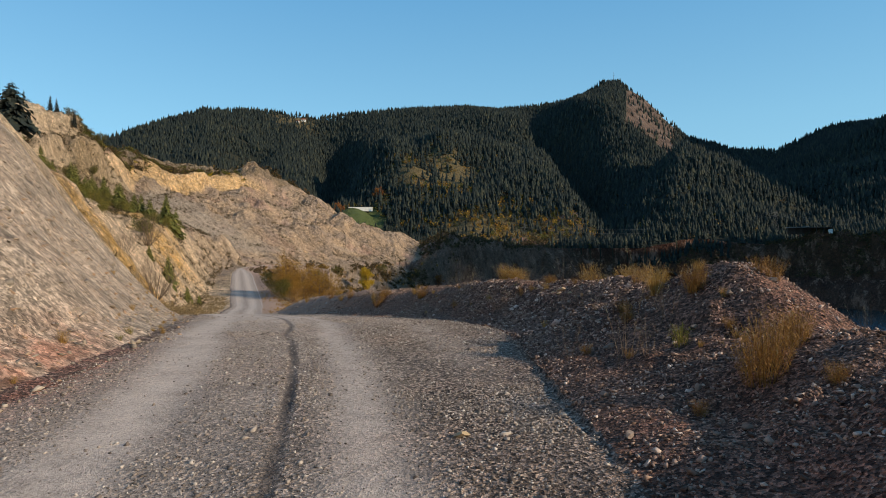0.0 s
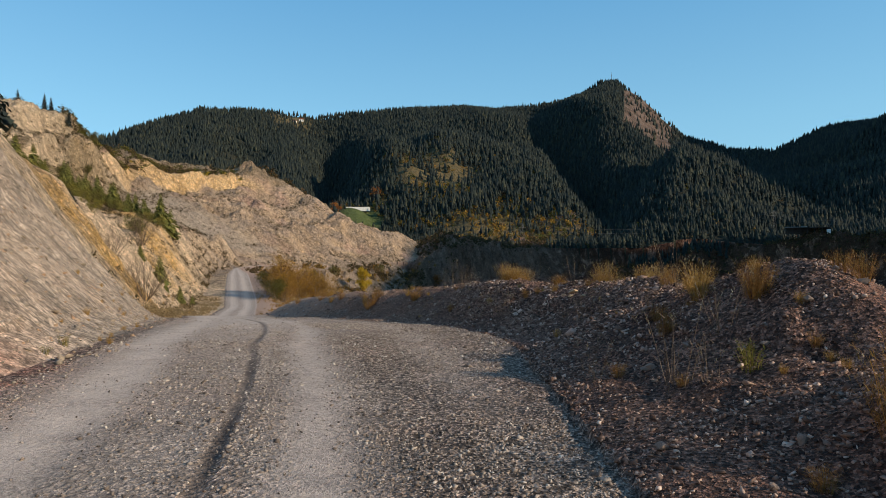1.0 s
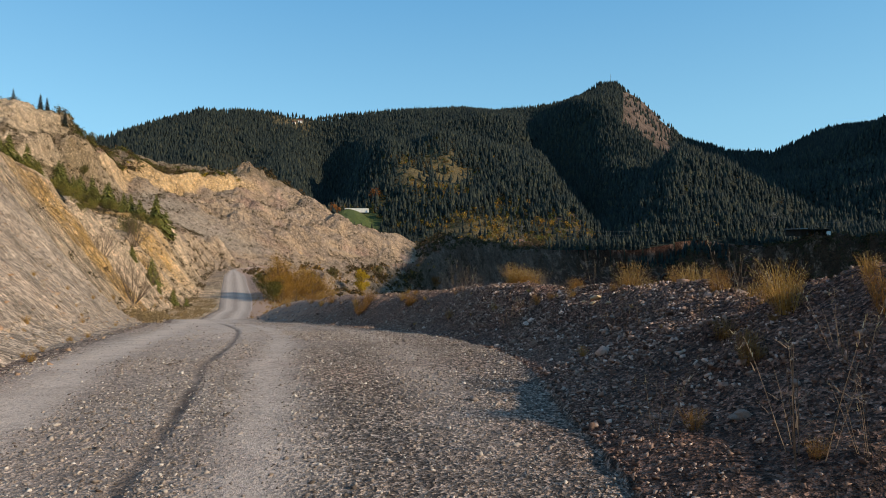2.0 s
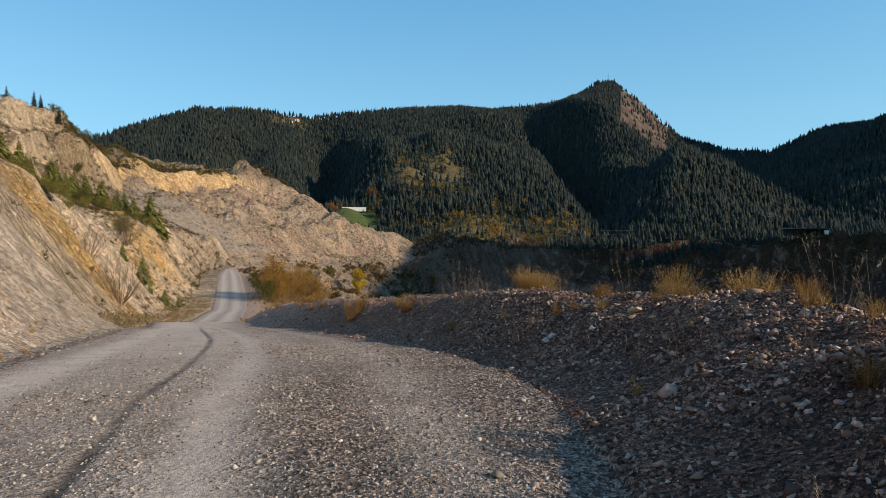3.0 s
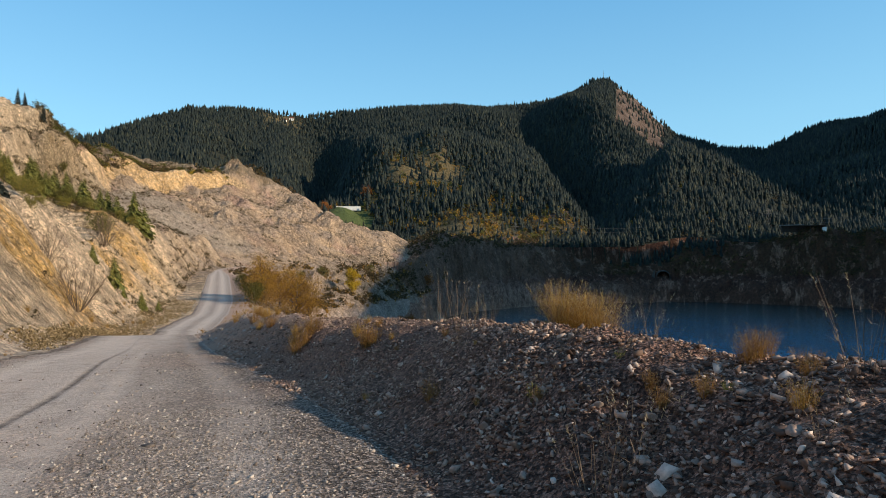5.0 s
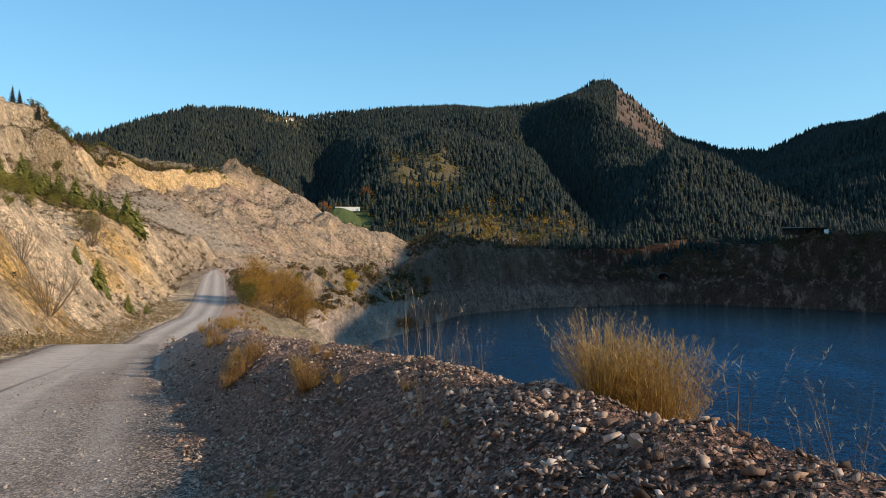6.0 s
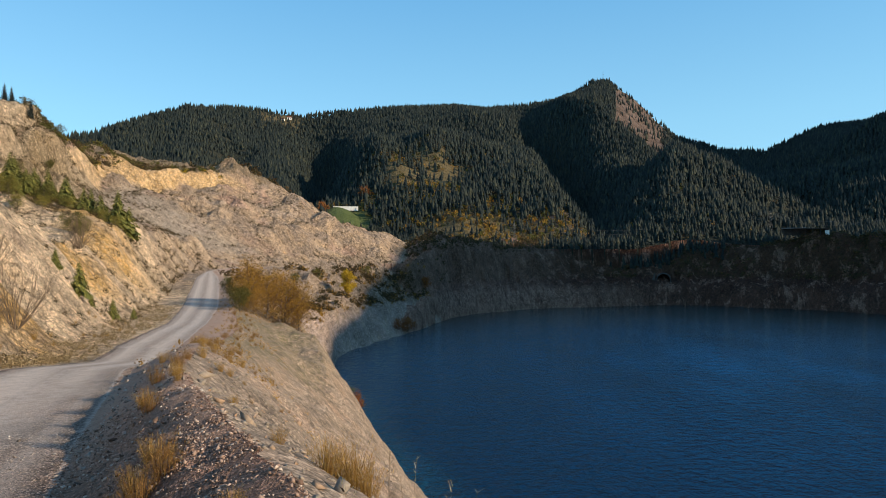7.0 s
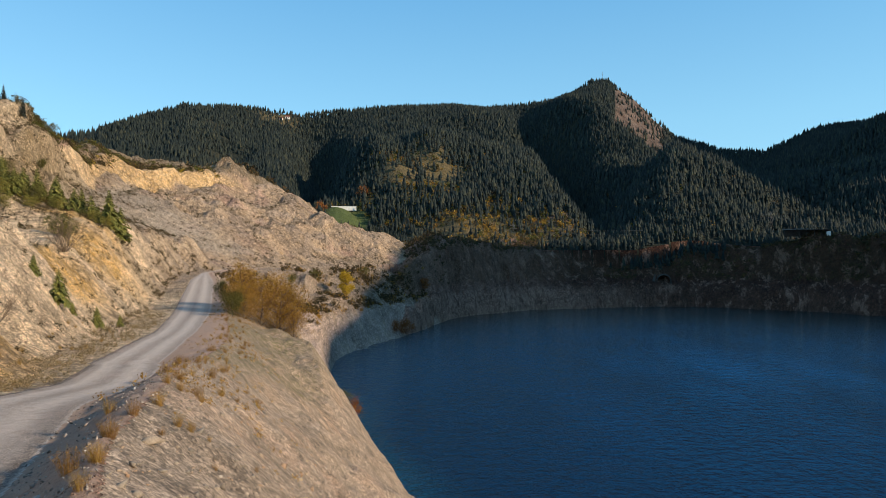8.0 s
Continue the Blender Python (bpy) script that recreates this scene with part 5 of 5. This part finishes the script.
for x, y, a, k in ((-33.9, 84.8, 70, 0.72), (-33.0, 76.4, 140, 0.6), (-34.6, 75.6, 200, 0.62), (-33.4, 79.5, 10, 0.4), (-35.5, 93, 30, 0.5)):
    copy_thing(young, pose(x, y, ground_z(x, y) - 0.1, 0, 0, a) @ Matrix.Diagonal((k, k, k, 1)))
bench = fir("bench_fir", 7.4, 2, "green fir in a row on the quarry ledge", "firs on the ledge", None, 0.32)
stand(bench, -80.5, 157)
pick = random.Random(5)
for k in range(60):
    q = k / 59
    x, y = -63 - 30 * q + pick.gauss(0, 1.0), 149 + 7 * math.sin(q * 3.1) - 17 * q * q + pick.gauss(0, 1.2)
    m = pick.uniform(0.45, 1.1)
    copy_thing(bench, pose(x, y, ground_z(x, y) - 0.1, 0, 0, 50 * k) @ Matrix.Diagonal((m, m, m * pick.uniform(0.9, 1.15), 1)))
pine = fir("pine", 5.0, 3, "dark spreading pine at the top of the cut", "conifers on the skyline", M_SPRUCE, 0.6)
stand(pine, -20.3, 31, 0, 0.45)
for x, y, m in ((-36, 64, 0.8), (-38, 66, 0.65), (-40, 62, 0.9)):
    copy_thing(pine, pose(x, y, ground_z(x, y) - 0.1, 0, 0, 90 * x) @ Matrix.Diagonal((m, m, m, 1)))
high = fir("skyline_fir", 8.0, 4, "dark fir against the sky on the quarry's top", "firs on the quarry's top", M_SPRUCE, 0.2)
stand(high, -140, 230)
for k in range(16):
    x, y = -138 - 2.1 * k + pick.gauss(0, 2), 231 - 1.3 * k + pick.gauss(0, 3)
    m = pick.uniform(0.4, 1.15)
    copy_thing(high, pose(x, y, ground_z(x, y) - 0.2, 0, 0, 40 * k) @ Matrix.Diagonal((m, m, m, 1)))
bush = bare_bush("bare_bush", 3.2, 8, "leafless brown bush on the quarry slope", 34)
stand(bush, -23.2, 52.4)
bush.matrix_world = bush.matrix_world @ Matrix.Diagonal((0.95, 0.95, 1.08, 1))
copy_thing(bush, pose(-47, 102, ground_z(-47, 102), 0, 0, 70) @ Matrix.Diagonal((1.4, 1.4, 1.4, 1)))
copy_thing(bush, pose(-30, 60, ground_z(-30, 60), 0, 0, 150) @ Matrix.Diagonal((0.9, 0.9, 0.9, 1)))


# ---- dry plants on the gravel bank ----
def blade(r, base, d, length, width, bend, cuts=4):
    """A bent tapering blade of grass; returns vertices and quads."""
    v, f = [], []
    s_ = Vector((-d.y, d.x, 0)).normalized() * width * 0.5
    p = Vector(base)
    for k in range(cuts + 1):
        w = s_ * (1 - 0.6 * k / cuts)
        v += [tuple(p - w), tuple(p + w)]
        tip = p
        d = (d + Vector((d.x, d.y, -0.35)) * bend * (k / cuts) + Vector((r.gauss(0, 0.03), r.gauss(0, 0.03), 0))).normalized()
        p = p + d * length / cuts
    for k in range(cuts):
        f.append((2 * k, 2 * k + 1, 2 * k + 3, 2 * k + 2))
    return v, f, tip


def tuft(name, h, wide, count, stem_mat, leaf_mat, head_mat, seed, label, category, group, leafy_=6, heads=0, bend=0.25, width=0.005):
    """A clump of dry stems with small leaves, and drooping seed heads where it has them."""
    r = random.Random(seed)
    t = thing(name, label, category, group)
    stems, leaves, tops = [], [], []
    for k in range(count):
        a = r.uniform(0, 2 * math.pi)
        q = wide * math.sqrt(r.random())
        base = (q * 0.55 * math.cos(a), q * 0.55 * math.sin(a), -0.02)
        d = Vector((0.5 * q / wide * math.cos(a) + r.gauss(0, 0.10), 0.5 * q / wide * math.sin(a) + r.gauss(0, 0.10), 1.35)).normalized()
        ln = h * r.uniform(0.5, 1.05)
        v, f, tip = blade(r, base, d, ln, width, bend)
        stems.append((v, f))
        for _ in range(leafy_):
            z = r.uniform(0.15, 1.0) ** 0.8
            at = Vector(v[0]).lerp(Vector(v[-1]), z) + Vector((r.gauss(0, 0.01), r.gauss(0, 0.01), 0))
            b2 = r.uniform(0, 2 * math.pi)
            d2 = Vector((math.cos(b2), math.sin(b2), r.uniform(0.1, 1.2))).normalized()
            lv, lf, _ = blade(r, at, d2, h * r.uniform(0.06, 0.13), width * 1.7, 0.6, 2)
            leaves.append((lv, lf))
        if heads and r.random() < heads:
            low = (Vector(v[-4]) + Vector(v[-3])) / 2
            for _ in range(8):
                b2 = r.uniform(0, 2 * math.pi)
                along = (tip - low).normalized()
                d2 = (along * r.uniform(0.3, 1.1) + Vector((math.cos(b2), math.sin(b2), -0.2)) * 0.6).normalized()
                lv, lf, _ = blade(r, low.lerp(tip, r.uniform(0.25, 1.0)), d2, h * r.uniform(0.025, 0.055), width * 1.0, 0.8, 1)
                tops.append((lv, lf))
    if count < 20:
        for piece in stems:
            part("stalk", mesh_of("stalk", *piece, stem_mat), t)
    else:
        tagged(part("stem_clump", mesh_of("stem_clump", *joined(stems), stem_mat), t), "", "", "", "stuff")
    if leaves:
        tagged(part("foliage", mesh_of("foliage", *joined(leaves), leaf_mat), t), "", "", "", "stuff")
    if tops:
        tagged(part("plume", mesh_of("plume", *joined(tops), head_mat), t, "pale drooping seed heads"), "", "", "", "stuff")
    return t


FAMILIES = {
    "rust": [tuft("rusty_bush", 0.50, 0.27, 150, M_RUST, M_RUST, M_STRAW, 30 + k, "rust gold dry bush growing from the gravel bank", "dry plant", "dry bushes on the bank", 5, 0.06, 0.12, 0.004) for k in range(3)],
    "gold": [tuft("golden_grass", 0.46, 0.22, 150, M_GOLD, M_GOLD, M_STRAW, 40 + k, "golden dry grass clump on the gravel bank", "dry grass", "golden grass clumps", 2, 0.25, 0.3, 0.0045) for k in range(3)],
    "plume": [tuft("plumed_grass", 0.55, 0.20, 190, M_GOLD, M_GOLD, M_PLUME, 50 + k, "tall golden grass with pale drooping plumes", "dry grass", "plumed grass clumps", 3, 0.7, 0.35, 0.0028) for k in range(3)],
    "stalk": [tuft("dry_stalks", 0.55, 0.16, 14, M_TWIG, M_TWIG, M_STRAW, 60 + k, "thin dry stalks with pale seed tips", "dry plant", "dry stalks", 3, 0.6, 0.15, 0.0035) for k in range(3)],
    "green": [tuft("green_sprig", 0.24, 0.12, 26, M_GREEN, M_GREEN, M_STRAW, 70 + k, "yellow green sprig among the stones", "plant", "green sprigs", 6, 0.0, 0.5, 0.006) for k in range(2)],
}
used = {k: 0 for k in FAMILIES}


def grow(kind, x, y, h, turn=None):
    """Stand a plant of that kind, h metres tall, at (x, y)."""
    n = used[kind]
    used[kind] += 1
    forms = FAMILIES[kind]
    src = forms[n % len(forms)]
    full = {"rust": 0.50, "gold": 0.46, "plume": 0.55, "stalk": 0.55, "green": 0.24}[kind]
    k = h / full
    m = pose(x, y, ground_z(x, y) - 0.01, 0, 0, 67 * n if turn is None else turn) @ Matrix.Diagonal((k, k, k, 1))
    if n < len(forms):
        src.matrix_world = m
        return src
    return copy_thing(src, m)


for kind, spots in {
    "rust": [(2.12, 5.4, 0.42), (2.25, 5.55, 0.36), (2.5, 5.75, 0.34), (2.62, 5.9, 0.30), (2.3, 4.9, 0.22), (0.28, 15.75, 0.28), (-0.57, 18.97, 0.44), (-0.62, 19.1, 0.38), (-1.93, 21.3, 0.52), (-1.8, 21.5, 0.46), (-2.05, 21.15, 0.42), (2.22, 13.97, 0.30), (2.12, 13.9, 0.24), (2.49, 13.97, 0.24), (2.38, 12.53, 0.20), (3.08, 12.3, 0.22), (3.2, 12.62, 0.34), (2.25, 9.02, 0.28), (3.28, 7.48, 0.30), (3.2, 7.62, 0.26), (2.58, 7.68, 0.42), (2.62, 7.74, 0.36), (2.9, 10.6, 0.3), (3.1, 11.0, 0.34), (1.6, 14.05, 0.14), (2.05, 8.25, 0.26), (1.02, 14.6, 0.14), (-4.75, 28.2, 0.50), (-5.1, 30.0, 0.52), (-5.0, 29.85, 0.44), (-3.45, 24.95, 0.44), (-2.0, 22.0, 0.3), (-5.7, 32.2, 0.5), (-9.3, 54.5, 0.5)],
    "gold": [(2.5, 8.6, 0.30), (2.62, 8.9, 0.34), (2.75, 9.3, 0.27), (2.9, 8.35, 0.24), (2.9, 9.9, 0.22), (3.0, 10.6, 0.2), (1.35, 16.9, 0.3), (-0.8, 19.55, 0.3), (-0.7, 19.9, 0.28), (-2.3, 22.35, 0.4), (-3.95, 25.85, 0.4), (-3.66, 26.5, 0.44), (-4.35, 28.2, 0.5), (-4.5, 28.4, 0.44), (-5.2, 33.2, 0.52), (-5.0, 33.4, 0.45), (-6.05, 34.2, 0.55), (-6.5, 38.2, 0.55), (-7.3, 37.7, 0.6), (-8.2, 45.2, 0.6), (-9.3, 45, 0.6), (-6.95, 37.8, 0.55), (-0.25, 22.3, 0.70), (-0.42, 22.5, 0.66), (-0.08, 22.2, 0.60), (-0.5, 22.3, 0.56), (-0.2, 22.6, 0.6), (-2.2, 21.75, 0.42), (1.95, 13.1, 0.2), (-12.5, 54.6, 0.7), (-14.3, 64.9, 0.7), (-7.0, 33.8, 0.5), (-8.2, 41, 0.55), (-10.2, 46.5, 0.5), (-19.6, 79.8, 0.8)],
    "plume": [(3.43, 12.5, 0.60), (3.3, 12.42, 0.52), (3.52, 12.6, 0.50), (2.77, 12.96, 0.42), (2.95, 12.85, 0.34), (2.62, 12.9, 0.30), (1.48, 16.08, 0.47), (1.58, 16.1, 0.53), (1.68, 16.05, 0.54), (1.78, 16.0, 0.5), (1.54, 16.22, 0.5), (1.66, 16.22, 0.5), (1.74, 16.18, 0.5), (1.84, 16.12, 0.45)],
    "stalk": [(1.68, 6.95, 0.75), (1.8, 6.7, 0.4), (2.7, 9.6, 0.5), (2.85, 10.2, 0.45), (2.0, 14.2, 0.3), (1.8, 14.6, 0.36), (0.58, 16.4, 0.34), (0.75, 16.6, 0.42), (0.7, 17.2, 0.5), (0.55, 17.9, 0.55), (0.85, 17.5, 0.45), (0.95, 17.2, 0.4), (0.4, 18.4, 0.45), (2.5, 13.0, 0.4), (1.7, 11.0, 0.4), (1.3, 7.7, 0.3), (1.0, 14.62, 0.45), (0.2, 18.9, 0.4), (1.85, 10.4, 0.3), (2.6, 12.0, 0.35), (2.1, 15.3, 0.4), (1.95, 15.6, 0.45)],
    "green": [(2.12, 6.82, 0.2), (2.2, 7.0, 0.18), (1.0, 14.64, 0.16), (2.35, 4.3, 0.10), (1.55, 14.5, 0.1), (-4.3, 9.7, 0.18), (-4.5, 10.4, 0.2), (1.85, 13.6, 0.1)],
}.items():
    for x, y, h in spots:
        grow(kind, x, y, h)
for k in range(26):
    y = pick.uniform(5, 15)
    q = pick.uniform(0.25, 1.05)
    grow("stalk", float(road_r(y)) * (1 - q) + float(crest_x(y)) * q, y, pick.uniform(0.18, 0.45))
for k in range(30):
    y = pick.uniform(4.5, 20)
    q = pick.uniform(0.2, 1.1)
    grow("gold" if k % 2 else "rust", float(road_r(y)) * (1 - q) + float(crest_x(y)) * q, y, pick.uniform(0.08, 0.2))
for k in range(22):
    y = pick.uniform(23, 60)
    grow("gold" if k % 3 else "rust", float(crest_x(y)) + pick.uniform(0.4, 5.0), y, pick.uniform(0.16, 0.36))
for k in range(34):
    y = pick.uniform(5, 34)
    grow("gold", float(foot_x(y)) - pick.uniform(-0.3, 1.6), y, pick.uniform(0.10, 0.24))
for k in range(40):
    y = pick.uniform(38, 110)
    grow("rust", float(crest_x(y)) + pick.uniform(-0.7, 2.4), y, pick.uniform(0.35, 0.8))
for k in range(24):
    y = pick.uniform(34, 90)
    grow("gold", float(foot_x(y)) - pick.uniform(-0.6, 2.5), y, pick.uniform(0.3, 0.7))


# ---- far works ----
def box(name, x0, x1, y0, y1, z0, z1, mat, edge=0.05):
    bm = bmesh.new()
    bmesh.ops.create_cube(bm, size=1)
    for v in bm.verts:
        v.co = (x0 + (v.co.x + 0.5) * (x1 - x0), y0 + (v.co.y + 0.5) * (y1 - y0), z0 + (v.co.z + 0.5) * (z1 - z0))
    bmesh.ops.bevel(bm, geom=bm.edges[:], offset=edge, segments=1, affect="EDGES")
    me = bpy.data.meshes.new(name)
    bm.to_mesh(me)
    bm.free()
    me.materials.append(mat)
    return me


def prism(name, outline, y0, y1, mat):
    """An upright outline in x and z, given depth along y."""
    n = len(outline)
    v = [(x, y0, z) for x, z in outline] + [(x, y1, z) for x, z in outline]
    bm = bmesh.new()
    bv = [bm.verts.new(p) for p in v]
    bm.faces.new(bv[:n])
    bm.faces.new(bv[n:][::-1])
    for k in range(n):
        bm.faces.new((bv[k], bv[n + k], bv[n + (k + 1) % n], bv[(k + 1) % n]))
    bmesh.ops.recalc_face_normals(bm, faces=bm.faces[:])
    me = bpy.data.meshes.new(name)
    bm.to_mesh(me)
    bm.free()
    me.materials.append(mat)
    return me


def tunnel(x, y, z, turn):
    """A concrete tunnel mouth in the pit wall with one raking wing wall."""
    t = thing("tunnel_portal", "concrete tunnel mouth in the pit wall", "tunnel")
    arch = [(4.2 * math.cos(a), 2.6 + 3.6 * math.sin(a)) for a in np.linspace(0, math.pi, 15)]
    inner = [(4.2, 0)] + arch + [(-4.2, 0)]
    outer = [(4.8, 0)] + [(4.8 * math.cos(a), 2.6 + 4.2 * math.sin(a)) for a in np.linspace(0, math.pi, 15)] + [(-4.8, 0)]
    n = len(inner)
    for name, depth, a_, b_, mat in (("portal_ring", (-1.0, 1.2), inner, outer, M_CONCRETE), ("lining", (1.2, 14.0), inner, outer, M_LINING)):
        v, f = [], []
        for yy in depth:
            v += [(p, yy, q) for p, q in a_] + [(p, yy, q) for p, q in b_]
        for k in range(n - 1):
            f += [(k, k + 1, n + k + 1, n + k), (2 * n + k, 3 * n + k, 3 * n + k + 1, 2 * n + k + 1), (k, 2 * n + k, 2 * n + k + 1, k + 1), (n + k, n + k + 1, 3 * n + k + 1, 3 * n + k)]
        part(name, mesh_of(name, v, f, mat), t)
    part("end_wall", box("end_wall", -5.4, 5.4, 13.4, 14.0, -0.5, 7.4, M_LINING), t)
    part("wing_wall", prism("wing_wall", [(-8.2, 0), (-5.4, 0), (-5.4, 7.0), (-6.2, 6.6)], -1.6, 0.6, M_CONCRETE), t, "pale raking wing wall")
    t.matrix_world = pose(x, y, z, 0, 0, turn)
    return t


def shed(x, y, z, turn):
    """A long open shed on the terrace: posts, low roof, pale end room."""
    t = thing("open_shed", "long low open shed with a grey sheet roof", "shed")
    part("back_wall", box("back_wall", -12, 12, 4.6, 5, 0, 4.4, M_DARKWALL), t)
    for k in range(7):
        part("post", box("post", -12 + 4 * k - 0.2, -12 + 4 * k + 0.2, -5, -4.6, 0, 4.2, M_DARKWALL), t)
    part("roof", prism("roof", [(-13, 4.4), (0.4, 4.4), (0.4, 4.75), (-13, 4.75)], -6, 6, M_ROOF), t)
    part("far_roof", prism("far_roof", [(0.4, 4.0), (13, 4.0), (13, 4.3), (0.4, 4.3)], -6, 6, M_DARKWALL), t)
    part("end_room", box("end_room", 10.4, 12.6, -5.6, -1, 0, 2.9, M_WHITE), t, "whitewashed end room")
    t.matrix_world = pose(x, y, z, 0, 0, turn)
    return t


def hut(x, y, z, turn, long, deep, tall, label, roof_mat):
    t = thing("house", label, "house", "far houses")
    part("wall", box("wall", -long / 2, long / 2, -deep / 2, deep / 2, -0.6, tall, M_WHITE), t)
    part("roof", prism("roof", [(-long / 2 - 0.5, tall), (long / 2 + 0.5, tall), (long / 2 - 0.2, tall + 0.35 * deep), (-long / 2 + 0.2, tall + 0.35 * deep)], -deep / 2 - 0.5, deep / 2 + 0.5, roof_mat), t)
    for k in range(max(1, int(long / 4))):
        cx = -long / 2 + 2 + 4 * k
        part("window", box("window", cx - 0.6, cx + 0.6, -deep / 2 - 0.06, -deep / 2 + 0.1, tall * 0.35, tall * 0.8, M_DARKWALL), t)
    t.matrix_world = pose(x, y, z, 0, 0, turn)
    return t


def at_bearing(px, r):
    s_ = float(BEAR(px))
    c = 1 / math.sqrt(1 + s_ * s_)
    return EYE[0] + r * s_ * c, EYE[1] + r * c


tunnel(157.5, 442, -21.2, -20)
x, y = max((at_bearing(1452, q) for q in range(470, 503, 3)), key=lambda p: ground_z(*p))
shed(x, y, ground_z(x, y), -30).scale = (1.05, 1.05, 1.0)
x, y = at_bearing(632, 600)
wall_ = thing("garden_wall", "long whitewashed wall above a green meadow", "wall")
part("wall", box("wall", -11.5, 11.5, -0.3, 0.3, -1.5, 2.6, M_WHITE), wall_)
part("coping", box("coping", -11.7, 11.7, -0.45, 0.45, 2.6, 2.8, M_CONCRETE), wall_)
wall_.matrix_world = pose(x, y, ground_z(x, y), 0, 0, 5)
x, y = at_bearing(533, 1222)
hut(x, y, ground_z(x, y), 10, 8, 6, 4, "small white house high on the hill", M_TILE)
x, y = at_bearing(521, 1205)
hut(x, y, ground_z(x, y), -10, 7, 5, 3, "small pale house below the hilltop", M_TILE)
x, y = max((at_bearing(1248, q) for q in range(474, 500, 3)), key=lambda p: ground_z(*p))
slab = thing("ruined_foundation", "pale broken concrete foundation on the terrace", "ruin")
part("slab", box("slab", -8, 8, -2, 2, -1, 0.9, M_CONCRETE), slab)
for k in range(5):
    part("stump", box("stump", -7 + 3.2 * k, -6 + 3.2 * k, -1, 0, 0.9, 1.4 + 0.5 * (k % 3), M_CONCRETE), slab)
slab.matrix_world = pose(x, y, ground_z(x, y), 0, 0, -15)


def mast(x, y, h):
    t = thing("radio_mast", "thin steel mast on the summit", "mast")
    part("pole", mesh_of("pole", *tube([(0, 0, 0), (0, 0, h)], [0.45, 0.25], 5), M_STEEL), t)
    part("arm", box("arm", -1.4, 1.4, -0.1, 0.1, h * 0.72, h * 0.74, M_STEEL, 0.02), t)
    t.matrix_world = pose(x, y, ground_z(x, y) - 1)
    return t


mast(*at_bearing(1089, 1245), 22)


def pylon(x, y, h, turn):
    """A lattice power pylon."""
    t = thing("power_pylon", "grey lattice power pylon above the trees", "pylon", "power line")
    for sx in (-1, 1):
        for sy in (-1, 1):
            part("leg", mesh_of("leg", *tube([(sx * 1.8, sy * 1.8, 0), (sx * 0.4, sy * 0.4, h)], [0.09, 0.06], 4), M_STEEL), t)
    for k in range(6):
        w0, w1 = 1.8 - 1.4 * k / 6, 1.8 - 1.4 * (k + 1) / 6
        z0, z1 = h * k / 6, h * (k + 1) / 6
        part("brace", mesh_of("brace", *joined([tube([(-w0, -w0, z0), (w1, -w1, z1)], [0.045, 0.045], 3), tube([(w0, w0, z0), (-w1, w1, z1)], [0.045, 0.045], 3)]), M_STEEL), t)
    for z in (0.78, 0.9):
        part("crossarm", box("crossarm", -3.2, 3.2, -0.08, 0.08, h * z, h * z + 0.16, M_STEEL, 0.02), t)
    t.matrix_world = pose(x, y, ground_z(x, y), 0, 0, turn)
    return t


ends = []
for px, r, h in ((930, 470, 16), (1388, 540, 19), (1640, 520, 24)):
    x, y = at_bearing(px, r)
    pylon(x, y, h, 25)
    ends.append(Vector((x, y, ground_z(x, y) + h * 0.8)))
for k, (dz, dx) in enumerate(((0, -3.6), (0, 3.6), (3, -3.6), (3, 3.6))):
    pieces = []
    for a, b in zip(ends[:-1], ends[1:]):
        pts = [a.lerp(b, q / 14) + Vector((dx, 0, dz - 9 * 4 * (q / 14) * (1 - q / 14))) for q in range(15)]
        pieces.append(tube(pts, [0.035] * 15, 3))
    tagged(new("power_cable", mesh_of("power_cable", *joined(pieces), M_STEEL)), "thin power cable slung between pylons", "cable", "power line")
